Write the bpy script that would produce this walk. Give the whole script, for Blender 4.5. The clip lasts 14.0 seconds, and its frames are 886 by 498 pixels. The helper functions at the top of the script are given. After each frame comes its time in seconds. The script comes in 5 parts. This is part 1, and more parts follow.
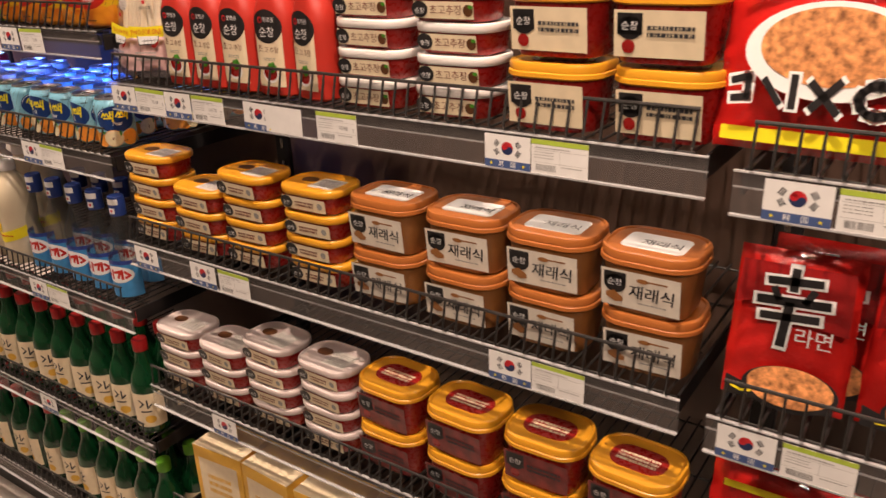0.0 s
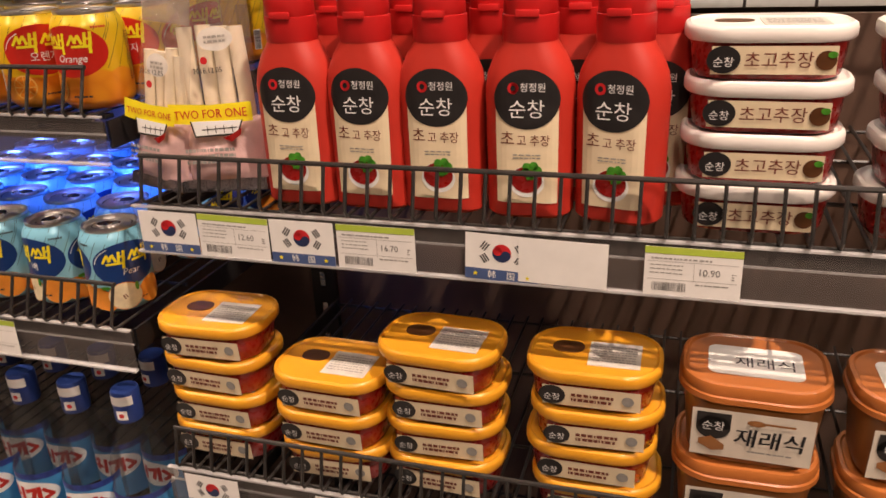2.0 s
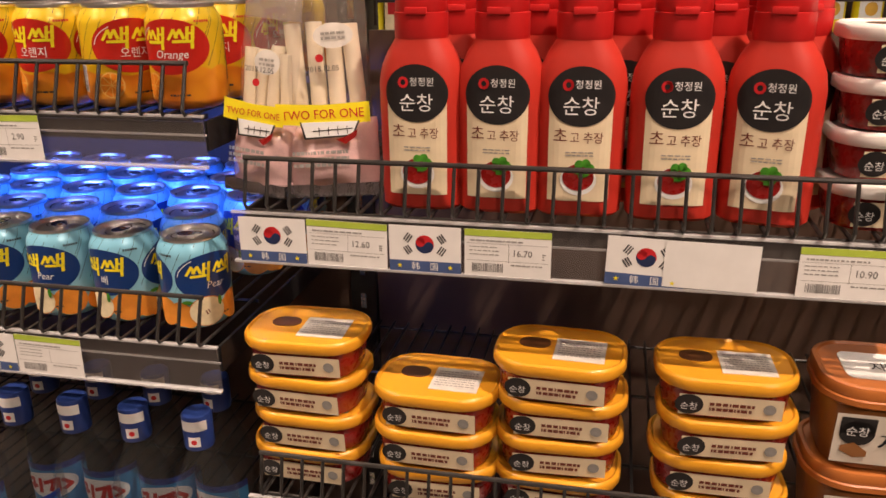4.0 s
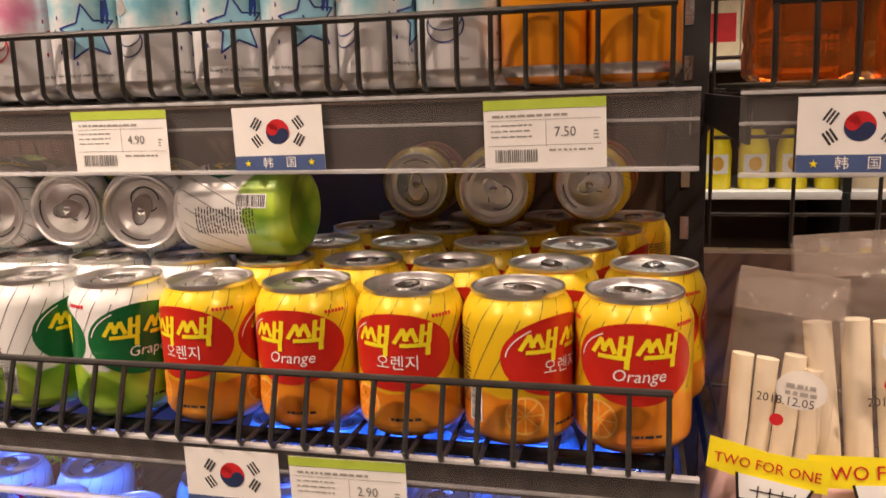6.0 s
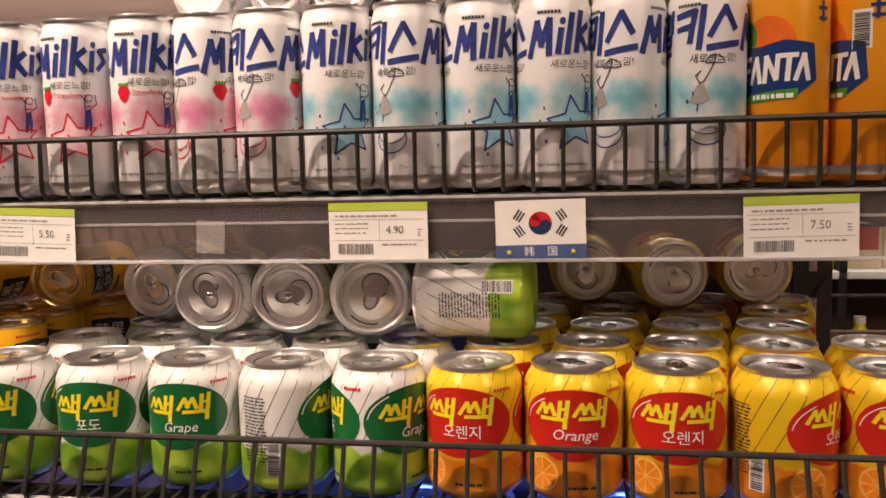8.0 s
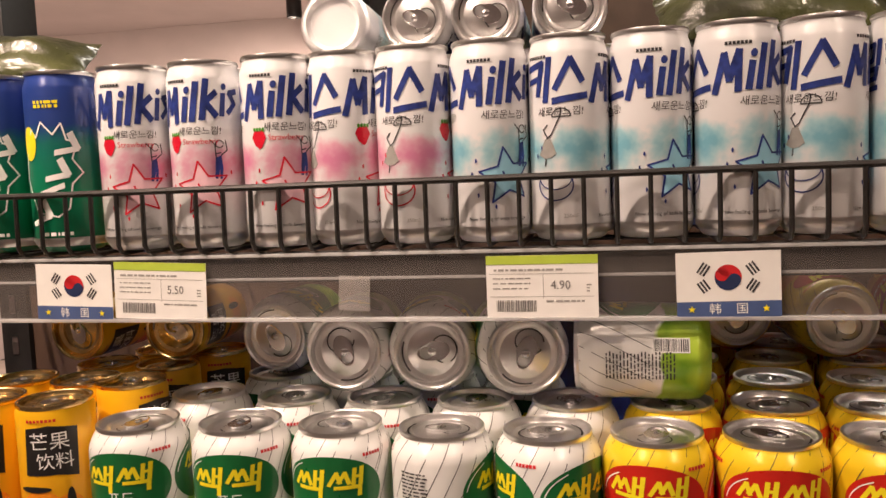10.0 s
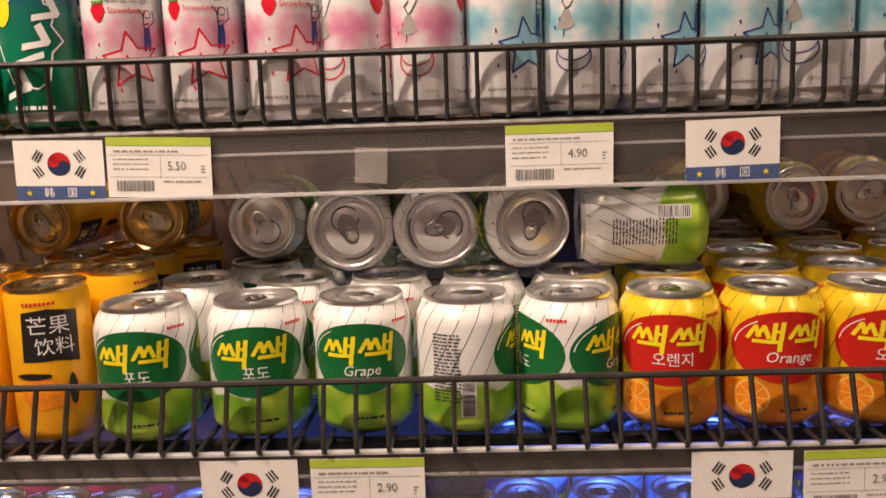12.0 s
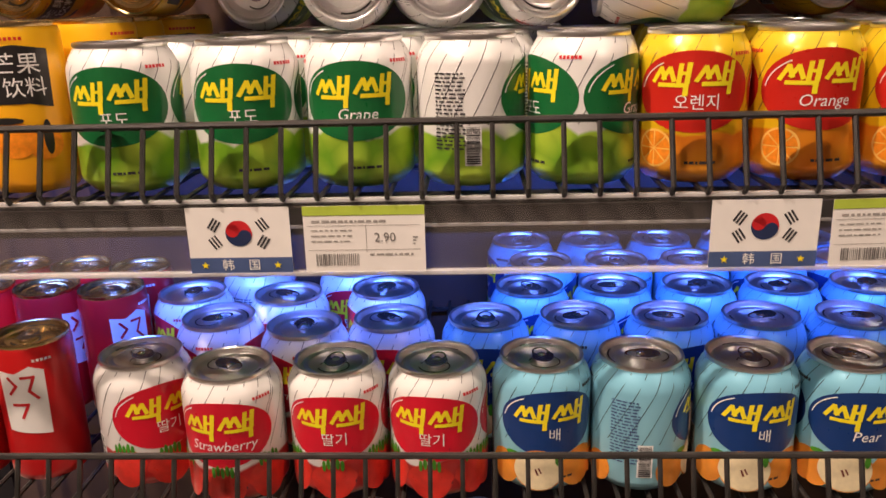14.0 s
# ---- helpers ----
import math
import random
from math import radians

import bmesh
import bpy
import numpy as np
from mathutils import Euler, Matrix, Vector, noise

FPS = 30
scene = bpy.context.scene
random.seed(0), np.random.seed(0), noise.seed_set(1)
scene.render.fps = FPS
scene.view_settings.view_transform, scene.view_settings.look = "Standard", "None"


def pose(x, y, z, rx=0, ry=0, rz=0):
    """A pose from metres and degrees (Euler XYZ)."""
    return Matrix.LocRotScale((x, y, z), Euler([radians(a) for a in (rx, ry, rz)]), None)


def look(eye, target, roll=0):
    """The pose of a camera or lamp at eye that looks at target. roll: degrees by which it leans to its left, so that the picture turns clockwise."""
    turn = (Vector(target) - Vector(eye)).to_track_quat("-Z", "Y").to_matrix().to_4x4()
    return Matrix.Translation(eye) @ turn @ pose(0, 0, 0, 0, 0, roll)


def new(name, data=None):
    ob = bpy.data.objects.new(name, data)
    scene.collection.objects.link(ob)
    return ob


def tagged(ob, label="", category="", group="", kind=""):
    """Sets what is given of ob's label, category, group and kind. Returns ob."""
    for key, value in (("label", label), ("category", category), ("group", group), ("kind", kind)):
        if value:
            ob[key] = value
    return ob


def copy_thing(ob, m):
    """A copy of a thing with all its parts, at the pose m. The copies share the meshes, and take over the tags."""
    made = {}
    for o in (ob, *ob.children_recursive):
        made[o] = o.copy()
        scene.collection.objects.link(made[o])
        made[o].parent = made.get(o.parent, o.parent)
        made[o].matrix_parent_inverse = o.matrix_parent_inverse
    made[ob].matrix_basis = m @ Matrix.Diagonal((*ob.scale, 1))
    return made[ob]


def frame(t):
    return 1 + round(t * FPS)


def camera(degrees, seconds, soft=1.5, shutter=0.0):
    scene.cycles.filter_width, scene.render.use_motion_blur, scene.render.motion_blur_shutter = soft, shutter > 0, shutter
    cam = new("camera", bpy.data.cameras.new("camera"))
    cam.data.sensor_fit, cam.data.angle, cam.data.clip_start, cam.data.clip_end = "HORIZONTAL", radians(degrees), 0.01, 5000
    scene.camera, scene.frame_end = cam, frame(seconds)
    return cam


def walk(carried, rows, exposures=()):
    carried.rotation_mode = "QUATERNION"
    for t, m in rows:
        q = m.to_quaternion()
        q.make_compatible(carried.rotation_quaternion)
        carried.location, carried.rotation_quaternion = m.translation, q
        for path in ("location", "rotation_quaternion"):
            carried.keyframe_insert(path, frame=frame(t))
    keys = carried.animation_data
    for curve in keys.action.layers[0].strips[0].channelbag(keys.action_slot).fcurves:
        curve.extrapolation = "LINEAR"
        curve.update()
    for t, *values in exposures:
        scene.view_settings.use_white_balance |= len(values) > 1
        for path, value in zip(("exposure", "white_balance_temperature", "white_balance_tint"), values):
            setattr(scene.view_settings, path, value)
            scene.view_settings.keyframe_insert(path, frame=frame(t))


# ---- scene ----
cam = camera(57.9, 14.0, shutter=0.15)
PATH = [
    (0, (0.003, 0.026, 1.441), (-1.052, 1.548, 0.687), -2.0),
    (0.5, (-0.22, 0.04, 1.428), (-1.261, 1.57, 0.67), -2.7),
    (1, (-0.44, 0.129, 1.43), (-1.447, 1.676, 0.661), -2.7),
    (1.5, (-0.572, 0.195, 1.438), (-1.409, 1.842, 0.673), -2.0),
    (2, (-0.736, 0.24, 1.442), (-1.303, 2.005, 0.692), -2.5),
    (2.2, (-0.8, 0.245, 1.441), (-1.261, 2.044, 0.698), -2.7),
    (4.3, (-0.947, 0.211, 1.406), (-1.344, 2.060, 0.749), -0.6),
    (4.5, (-0.987, 0.230, 1.405), (-1.448, 2.062, 0.747), -0.9),
    (5, (-1.106, 0.334, 1.427), (-1.707, 2.128, 0.779), -2.4),
    (5.5, (-1.211, 0.414, 1.467), (-1.83, 2.248, 0.964), -2.3),
    (6, (-1.286, 0.431, 1.495), (-1.756, 2.337, 1.114), -1.8),
    (6.5, (-1.375, 0.413, 1.514), (-1.658, 2.374, 1.237), -2.2),
    (7, (-1.441, 0.392, 1.515), (-1.651, 2.37, 1.304), -1.8),
    (7.5, (-1.469, 0.37, 1.516), (-1.705, 2.346, 1.318), -1.3),
    (8, (-1.49, 0.353, 1.511), (-1.803, 2.319, 1.319), -1.3),
    (8.5, (-1.512, 0.357, 1.508), (-1.924, 2.304, 1.313), -1.6),
    (9, (-1.521, 0.392, 1.531), (-2.007, 2.324, 1.359), -2.2),
    (9.2, (-1.525, 0.408, 1.543), (-2.039, 2.334, 1.38), -2.4),
    (11.3, (-1.677, 0.358, 1.541), (-1.761, 2.336, 1.251), -1.8),
    (11.5, (-1.677, 0.359, 1.538), (-1.746, 2.331, 1.222), -1.8),
    (12, (-1.687, 0.366, 1.500), (-1.753, 2.336, 1.166), -1.9),
    (12.5, (-1.704, 0.369, 1.465), (-1.786, 2.312, 0.996), -1.8),
    (13, (-1.708, 0.369, 1.441), (-1.775, 2.289, 0.885), -1.6),
    (13.5, (-1.703, 0.377, 1.436), (-1.784, 2.279, 0.824), -1.5),
    (14, (-1.688, 0.384, 1.400), (-1.775, 2.295, 0.814), -1.5),
]
# the exposure drifts a little on the way: seconds, stops
EXPOSURES = [(0, 0.20), (2.2, 0.20), (4.5, 0.28), (5.5, 0.30), (6.5, 0.15), (7.5, 0.03), (9, -0.02), (11.5, -0.08), (12.5, -0.05), (13.5, 0.06), (14, 0.08)]
walk(cam, [(t, look(eye, target, roll)) for t, eye, target, roll in PATH], EXPOSURES)

# ---- world, lights, exposure ----
world = bpy.data.worlds.new("shop_world")
scene.world = world
world.use_nodes = True
world.node_tree.nodes["Background"].inputs[0].default_value = (0.9, 0.8, 0.7, 1)
world.node_tree.nodes["Background"].inputs[1].default_value = 0.045
WARM = (1.0, 0.75, 0.60)
# x, y, share of the full power, cone
SPOTS = [(-2.45, 0.47, 1.85, 88), (-1.95, 0.45, 0.72, 76), (-0.98, 0.45, 0.25, 84), (-0.25, 0.45, 1.75, 84)]
SPOT_WATTS, FILL_WATTS, FAR_WATTS, LED_WATTS = 76.0, 27.0, 30.0, 2.35
# second row of spots, unseen, added only to fill the shade from the front
FILLS = [(-2.6, -0.45, 1.3), (-1.6, -0.45, 0.18), (-0.4, -0.6, 1.3), (0.6, -0.6, 2.6)]


def spot(x, y, z, aim, watts, size, cone):
    data = bpy.data.lights.new("spot_light", "SPOT")
    data.energy, data.color, data.shadow_soft_size, data.spot_size, data.spot_blend = watts, WARM, size, radians(cone), 0.6
    ob = new("spot_light", data)
    ob.matrix_basis = look((x, y, z), aim)
    return ob


def area(x, y, z, aim, watts, sx, sy, colour):
    data = bpy.data.lights.new("area_light", "AREA")
    data.energy, data.color, data.shape, data.size, data.size_y = watts, colour, "RECTANGLE", sx, sy
    ob = new("area_light", data)
    ob.matrix_basis = look((x, y, z), aim)
    return ob


for sx, sy, share, cone in SPOTS:
    spot(sx, sy - 0.05, 2.72, (sx, 0.95, 1.0), SPOT_WATTS * share, 0.022, cone)
for sx, sy, share in FILLS:
    spot(sx, sy, 2.62, (sx, 0.95, 0.9), FILL_WATTS * share, 0.12, 86)
# far spots added to brighten the wall; a lamp shows at x -3.75
for sx, sy in ((-3.75, 5.93), (-2.9, 3.55), (-5.6, 4.4)):
    spot(sx, sy, 2.72, (sx - 0.6, sy + 0.9, 0.6), 260.0, 0.05, 160)
# unseen area lamp added to brighten the next aisle's shelves
area(-1.0, 2.3, 2.8, (-1.0, 2.3, 0), FAR_WATTS, 2.5, 0.3, (1.0, 0.9, 0.78))
# cold strip under the second drinks shelf
led_lamp = area(-1.755, 0.888, 1.282, (-1.755, 1.05, 1.165), LED_WATTS, 0.96, 0.012, (0.07, 0.17, 1.0))
led_lamp.data.spread = radians(95)

# ---- materials ----


def surf(name, col, rough=0.5, metal=0.0, var=0.08, scale=40.0, bump=0.0, alpha=1.0, trans=0.0, coat=0.0, ior=1.45):
    m = bpy.data.materials.new(name)
    m.use_nodes = True
    nt = m.node_tree
    b = nt.nodes["Principled BSDF"]
    b.inputs["Roughness"].default_value, b.inputs["Metallic"].default_value = rough, metal
    b.inputs["Alpha"].default_value, b.inputs["Transmission Weight"].default_value = alpha, trans
    b.inputs["Coat Weight"].default_value, b.inputs["IOR"].default_value = coat, ior
    co = nt.nodes.new("ShaderNodeTexCoord")
    n = nt.nodes.new("ShaderNodeTexNoise")
    n.inputs["Scale"].default_value, n.inputs["Detail"].default_value = scale, 5
    nt.links.new(co.outputs["Object"], n.inputs["Vector"])
    r = nt.nodes.new("ShaderNodeValToRGB")
    r.color_ramp.elements[0].position, r.color_ramp.elements[1].position = 0.3, 0.7
    r.color_ramp.elements[0].color = (*[c * (1 - var) for c in col], 1)
    r.color_ramp.elements[1].color = (*[min(1, c * (1 + var)) for c in col], 1)
    nt.links.new(n.outputs["Fac"], r.inputs["Fac"])
    nt.links.new(r.outputs["Color"], b.inputs["Base Color"])
    n2 = nt.nodes.new("ShaderNodeTexNoise")
    n2.inputs["Scale"].default_value = scale * 6
    nt.links.new(co.outputs["Object"], n2.inputs["Vector"])
    mr = nt.nodes.new("ShaderNodeMapRange")
    mr.inputs["To Min"].default_value, mr.inputs["To Max"].default_value = max(0.02, rough * 0.8), min(1, rough * 1.2)
    nt.links.new(n2.outputs["Fac"], mr.inputs["Value"])
    nt.links.new(mr.outputs["Result"], b.inputs["Roughness"])
    if bump:
        bp = nt.nodes.new("ShaderNodeBump")
        bp.inputs["Strength"].default_value, bp.inputs["Distance"].default_value = 0.5, bump
        nt.links.new(n2.outputs["Fac"], bp.inputs["Height"])
        nt.links.new(bp.outputs["Normal"], b.inputs["Normal"])
    return m


def printed(name, stops, fruit=None, rough=0.3, cell=60.0, wobble=0.006):
    """Printed metal: colour bands by height (stops of z, colour), clouded edges, and fruit cells below a height."""
    m = bpy.data.materials.new(name)
    m.use_nodes = True
    nt, lk = m.node_tree, m.node_tree.links
    b = nt.nodes["Principled BSDF"]
    b.inputs["Roughness"].default_value, b.inputs["Coat Weight"].default_value = rough, 0.35
    b.inputs["Coat Roughness"].default_value, b.inputs["Metallic"].default_value = 0.18, 0.12
    co = nt.nodes.new("ShaderNodeTexCoord")
    sp = nt.nodes.new("ShaderNodeSeparateXYZ")
    lk.new(co.outputs["Object"], sp.inputs[0])
    nz = nt.nodes.new("ShaderNodeTexNoise")
    nz.inputs["Scale"].default_value, nz.inputs["Detail"].default_value = 70, 3
    lk.new(co.outputs["Object"], nz.inputs["Vector"])
    ad = nt.nodes.new("ShaderNodeMath")
    ad.operation = "MULTIPLY_ADD"
    ad.inputs[1].default_value = wobble * 2
    lk.new(nz.outputs["Fac"], ad.inputs[0])
    lk.new(sp.outputs["Z"], ad.inputs[2])
    top = stops[-1][0]
    mr = nt.nodes.new("ShaderNodeMapRange")
    mr.inputs["From Min"].default_value, mr.inputs["From Max"].default_value = wobble, top + wobble
    lk.new(ad.outputs[0], mr.inputs["Value"])
    rp = nt.nodes.new("ShaderNodeValToRGB")
    els = rp.color_ramp.elements
    while len(els) < len(stops):
        els.new(0.5)
    for e, (z, c) in zip(els, stops):
        e.position, e.color = z / top, (*c, 1)
    lk.new(mr.outputs["Result"], rp.inputs["Fac"])
    out = rp.outputs["Color"]
    if fruit:
        zmax, light, dark = fruit
        vo = nt.nodes.new("ShaderNodeTexVoronoi")
        vo.inputs["Scale"].default_value = cell
        lk.new(co.outputs["Object"], vo.inputs["Vector"])
        fr = nt.nodes.new("ShaderNodeValToRGB")
        fr.color_ramp.elements[0].color, fr.color_ramp.elements[1].color = (*light, 1), (*dark, 1)
        fr.color_ramp.elements[0].position, fr.color_ramp.elements[1].position = 0.25, 0.75
        lk.new(vo.outputs["Distance"], fr.inputs["Fac"])
        hf = nt.nodes.new("ShaderNodeMath")
        hf.operation = "MULTIPLY_ADD"
        hf.inputs[1].default_value = 0.012
        lk.new(vo.outputs["Distance"], hf.inputs[0])
        lk.new(sp.outputs["Z"], hf.inputs[2])
        mk = nt.nodes.new("ShaderNodeMapRange")
        mk.inputs["From Min"].default_value, mk.inputs["From Max"].default_value = zmax + 0.004, zmax + 0.006
        lk.new(hf.outputs[0], mk.inputs["Value"])
        mx = nt.nodes.new("ShaderNodeMix")
        mx.data_type = "RGBA"
        lk.new(mk.outputs["Result"], mx.inputs[0])
        lk.new(fr.outputs["Color"], mx.inputs[6])
        lk.new(out, mx.inputs[7])
        out = mx.outputs[2]
    lk.new(out, b.inputs["Base Color"])
    dent = nt.nodes.new("ShaderNodeTexNoise")
    dent.inputs["Scale"].default_value, dent.inputs["Detail"].default_value = 28, 1
    lk.new(co.outputs["Object"], dent.inputs["Vector"])
    bp = nt.nodes.new("ShaderNodeBump")
    bp.inputs["Strength"].default_value, bp.inputs["Distance"].default_value = 0.35, 0.0012
    lk.new(dent.outputs["Fac"], bp.inputs["Height"])
    lk.new(bp.outputs["Normal"], b.inputs["Normal"])
    lk.new(bp.outputs["Normal"], b.inputs["Coat Normal"])
    return m


def clouds(name, tint, tint2):
    """White lacquer with soft pastel cloud patches round the middle."""
    m = printed(name, [(0, (0.83, 0.83, 0.84)), (0.13, (0.84, 0.84, 0.85))])
    nt, lk = m.node_tree, m.node_tree.links
    b = nt.nodes["Principled BSDF"]
    co = nt.nodes.new("ShaderNodeTexCoord")
    sp = nt.nodes.new("ShaderNodeSeparateXYZ")
    lk.new(co.outputs["Object"], sp.inputs[0])
    zone = nt.nodes.new("ShaderNodeValToRGB")
    els = zone.color_ramp.elements
    els[0].position, els[0].color = 0.18, (0, 0, 0, 1)
    els[1].position, els[1].color = 0.70, (0, 0, 0, 1)
    mid = els.new(0.46)
    mid.color = (1, 1, 1, 1)
    mr = nt.nodes.new("ShaderNodeMapRange")
    mr.inputs["From Max"].default_value = 0.13
    lk.new(sp.outputs["Z"], mr.inputs["Value"])
    lk.new(mr.outputs["Result"], zone.inputs["Fac"])
    nz = nt.nodes.new("ShaderNodeTexNoise")
    nz.inputs["Scale"].default_value, nz.inputs["Detail"].default_value = 62, 3
    lk.new(co.outputs["Object"], nz.inputs["Vector"])
    mul = nt.nodes.new("ShaderNodeMath")
    mul.operation = "MULTIPLY"
    lk.new(nz.outputs["Fac"], mul.inputs[0])
    lk.new(zone.outputs["Color"], mul.inputs[1])
    rp = nt.nodes.new("ShaderNodeValToRGB")
    e = rp.color_ramp.elements
    e[0].position, e[0].color = 0.24, (0.83, 0.83, 0.84, 1)
    e[1].position, e[1].color = 0.42, (*tint, 1)
    deep = e.new(0.62)
    deep.color = (*tint2, 1)
    lk.new(mul.outputs[0], rp.inputs["Fac"])
    lk.new(rp.outputs["Color"], b.inputs["Base Color"])
    return m


M = {}
M["steel"] = surf("black_steel", (0.030, 0.027, 0.025), 0.38, 0.1, 0.3, 60, 0.0002)
M["post"] = surf("black_post", (0.012, 0.011, 0.011), 0.45, 0.0, 0.2, 30)
M["panel"] = surf("brown_panel", (0.085, 0.053, 0.039), 0.35, 0.0, 0.25, 8, 0.0004)
M["rail"] = surf("clear_rail", (0.30, 0.27, 0.25), 0.06, 0.0, 0.05, 9, 0, alpha=0.14, coat=0.6)
M["tape"] = surf("clear_tape", (0.6, 0.57, 0.54), 0.3, 0.0, 0.2, 60, 0, alpha=0.22)
M["lip"] = surf("clear_lip", (0.7, 0.7, 0.7), 0.2, 0.0, 0.1, 30, 0, alpha=0.5, coat=0.5)
M["paper"] = surf("white_paper", (0.80, 0.79, 0.76), 0.6, 0, 0.04, 50)
M["lime"] = surf("lime_print", (0.42, 0.55, 0.06), 0.6, 0, 0.08, 40)
M["price_ink"] = surf("thermal_ink", (0.17, 0.165, 0.16), 0.6, 0, 0.25, 120)
M["ink"] = surf("dark_ink", (0.03, 0.03, 0.035), 0.55, 0, 0.2, 90)
M["grey_ink"] = surf("grey_ink", (0.30, 0.29, 0.27), 0.6, 0, 0.2, 90)
M["red"] = surf("red_print", (0.55, 0.02, 0.025), 0.4, 0, 0.08, 60, coat=0.2)
M["navy"] = surf("navy_print", (0.018, 0.030, 0.090), 0.5, 0, 0.1, 60)
M["slate"] = surf("slate_blue_print", (0.06, 0.10, 0.24), 0.55, 0, 0.1, 60)
M["white"] = surf("white_print", (0.82, 0.82, 0.80), 0.4, 0, 0.03, 60)
M["yellow"] = surf("yellow_print", (0.85, 0.72, 0.02), 0.35, 0, 0.05, 60, coat=0.2)
M["green"] = surf("green_print", (0.01, 0.13, 0.035), 0.3, 0, 0.1, 60, coat=0.3)
M["leaf"] = surf("leaf_green_print", (0.06, 0.26, 0.02), 0.4, 0, 0.3, 200)
M["scarlet"] = surf("scarlet_print", (0.52, 0.02, 0.012), 0.3, 0, 0.06, 60, coat=0.3)
M["crimson"] = surf("crimson_print", (0.60, 0.01, 0.03), 0.3, 0, 0.06, 60, coat=0.3)
M["deepblue"] = surf("deep_blue_print", (0.01, 0.04, 0.17), 0.3, 0, 0.06, 60, coat=0.3)
M["indigo"] = surf("indigo_print", (0.022, 0.040, 0.20), 0.4, 0, 0.45, 140)
M["alu"] = surf("aluminium", (0.86, 0.85, 0.84), 0.32, 1.0, 0.06, 50)
M["gold"] = surf("gold_lid", (0.75, 0.55, 0.25), 0.25, 1.0, 0.06, 50)
M["cream"] = surf("cream_label", (0.74, 0.62, 0.42), 0.5, 0, 0.06, 60)
M["black"] = surf("black_label", (0.02, 0.018, 0.018), 0.35, 0, 0.2, 60)
M["ketchup"] = surf("red_bottle_plastic", (0.46, 0.030, 0.018), 0.45, 0, 0.08, 20)
M["cap"] = surf("red_cap_plastic", (0.50, 0.014, 0.014), 0.42, 0, 0.06, 20)
M["whitelid"] = surf("white_lid_plastic", (0.80, 0.76, 0.72), 0.4, 0, 0.04, 20, alpha=0.95)
M["clearlid"] = surf("milky_lid_plastic", (0.72, 0.62, 0.58), 0.3, 0, 0.08, 20, alpha=0.82, coat=0.3)
M["yellowlid"] = surf("yellow_lid_plastic", (0.72, 0.33, 0.02), 0.33, 0, 0.06, 20, coat=0.15)
M["orangelid"] = surf("orange_lid_plastic", (0.42, 0.135, 0.03), 0.36, 0, 0.08, 20, coat=0.1)
M["redtub"] = surf("red_paste_tub", (0.28, 0.012, 0.010), 0.28, 0, 0.2, 30, coat=0.2)
M["browntub"] = surf("bean_paste_tub", (0.29, 0.12, 0.035), 0.35, 0, 0.15, 30, coat=0.1)
M["glass"] = surf("clear_bottle_glass", (0.06, 0.06, 0.055), 0.04, 0, 0.1, 20, alpha=0.20, coat=1.0)
M["greenglass"] = surf("green_bottle_glass", (0.004, 0.040, 0.013), 0.06, 0, 0.1, 20, coat=0.5)
M["amber"] = surf("amber_tea", (0.72, 0.28, 0.07), 0.06, 0, 0.1, 20, trans=0.92, ior=1.36)
M["milky"] = surf("milky_bottle", (0.66, 0.57, 0.40), 0.25, 0, 0.05, 20, coat=0.4)
M["skyblue"] = surf("sky_blue_label", (0.05, 0.24, 0.50), 0.4, 0, 0.1, 60)
M["film"] = surf("clear_film", (0.50, 0.43, 0.37), 0.10, 0, 0.05, 22, 0.010, alpha=0.14, coat=1.0)
M["pinkfilm"] = surf("pink_film", (0.72, 0.48, 0.46), 0.2, 0, 0.12, 50, 0.001, alpha=0.9, coat=0.6)
M["stick"] = surf("cream_stick", (0.80, 0.70, 0.52), 0.45, 0, 0.08, 60)
M["redfilm"] = surf("red_foil_film", (0.55, 0.015, 0.012), 0.2, 0, 0.15, 30, 0.002, coat=0.8)
M["noodle"] = surf("noodle_print", (0.62, 0.25, 0.09), 0.4, 0, 0.7, 120, 0.0005)
M["carton"] = surf("yellow_carton", (0.66, 0.38, 0.05), 0.5, 0, 0.08, 30)
M["floor"] = surf("floor_tile", (0.46, 0.41, 0.36), 0.3, 0, 0.12, 6, 0.0004)
M["joint"] = surf("floor_joint", (0.10, 0.09, 0.08), 0.8, 0, 0.2, 20)
M["wall"] = surf("mauve_wall", (0.50, 0.44, 0.43), 0.7, 0, 0.06, 3, 0.0005)
M["ceiling"] = surf("ceiling_paint", (0.55, 0.50, 0.50), 0.8, 0, 0.06, 2, 0.0005)
M["foil"] = surf("silver_foil", (0.6, 0.6, 0.62), 0.2, 1.0, 0.1, 40, 0.001)
M["snack"] = surf("olive_snack_film", (0.05, 0.055, 0.02), 0.3, 0, 0.7, 25, 0.002, coat=0.6)
WHITE = (0.80, 0.80, 0.78)
M["can_grape"] = printed("grape_can_print", [(0, WHITE), (0.09, WHITE)], (0.034, (0.46, 0.66, 0.06), (0.17, 0.38, 0.02)), cell=48)
M["can_orange"] = printed("orange_can_print", [(0, (0.76, 0.44, 0.01)), (0.05, (0.78, 0.50, 0.01)), (0.09, (0.80, 0.58, 0.02))], (0.034, (0.84, 0.33, 0.02), (0.66, 0.18, 0.01)), cell=36)
M["can_pear"] = printed("pear_can_print", [(0, (0.30, 0.60, 0.72)), (0.05, (0.26, 0.57, 0.70)), (0.09, (0.20, 0.50, 0.66))])
M["can_strawberry"] = printed("strawberry_can_print", [(0, WHITE), (0.09, WHITE)], (0.030, (0.62, 0.03, 0.03), (0.42, 0.01, 0.012)), cell=45)
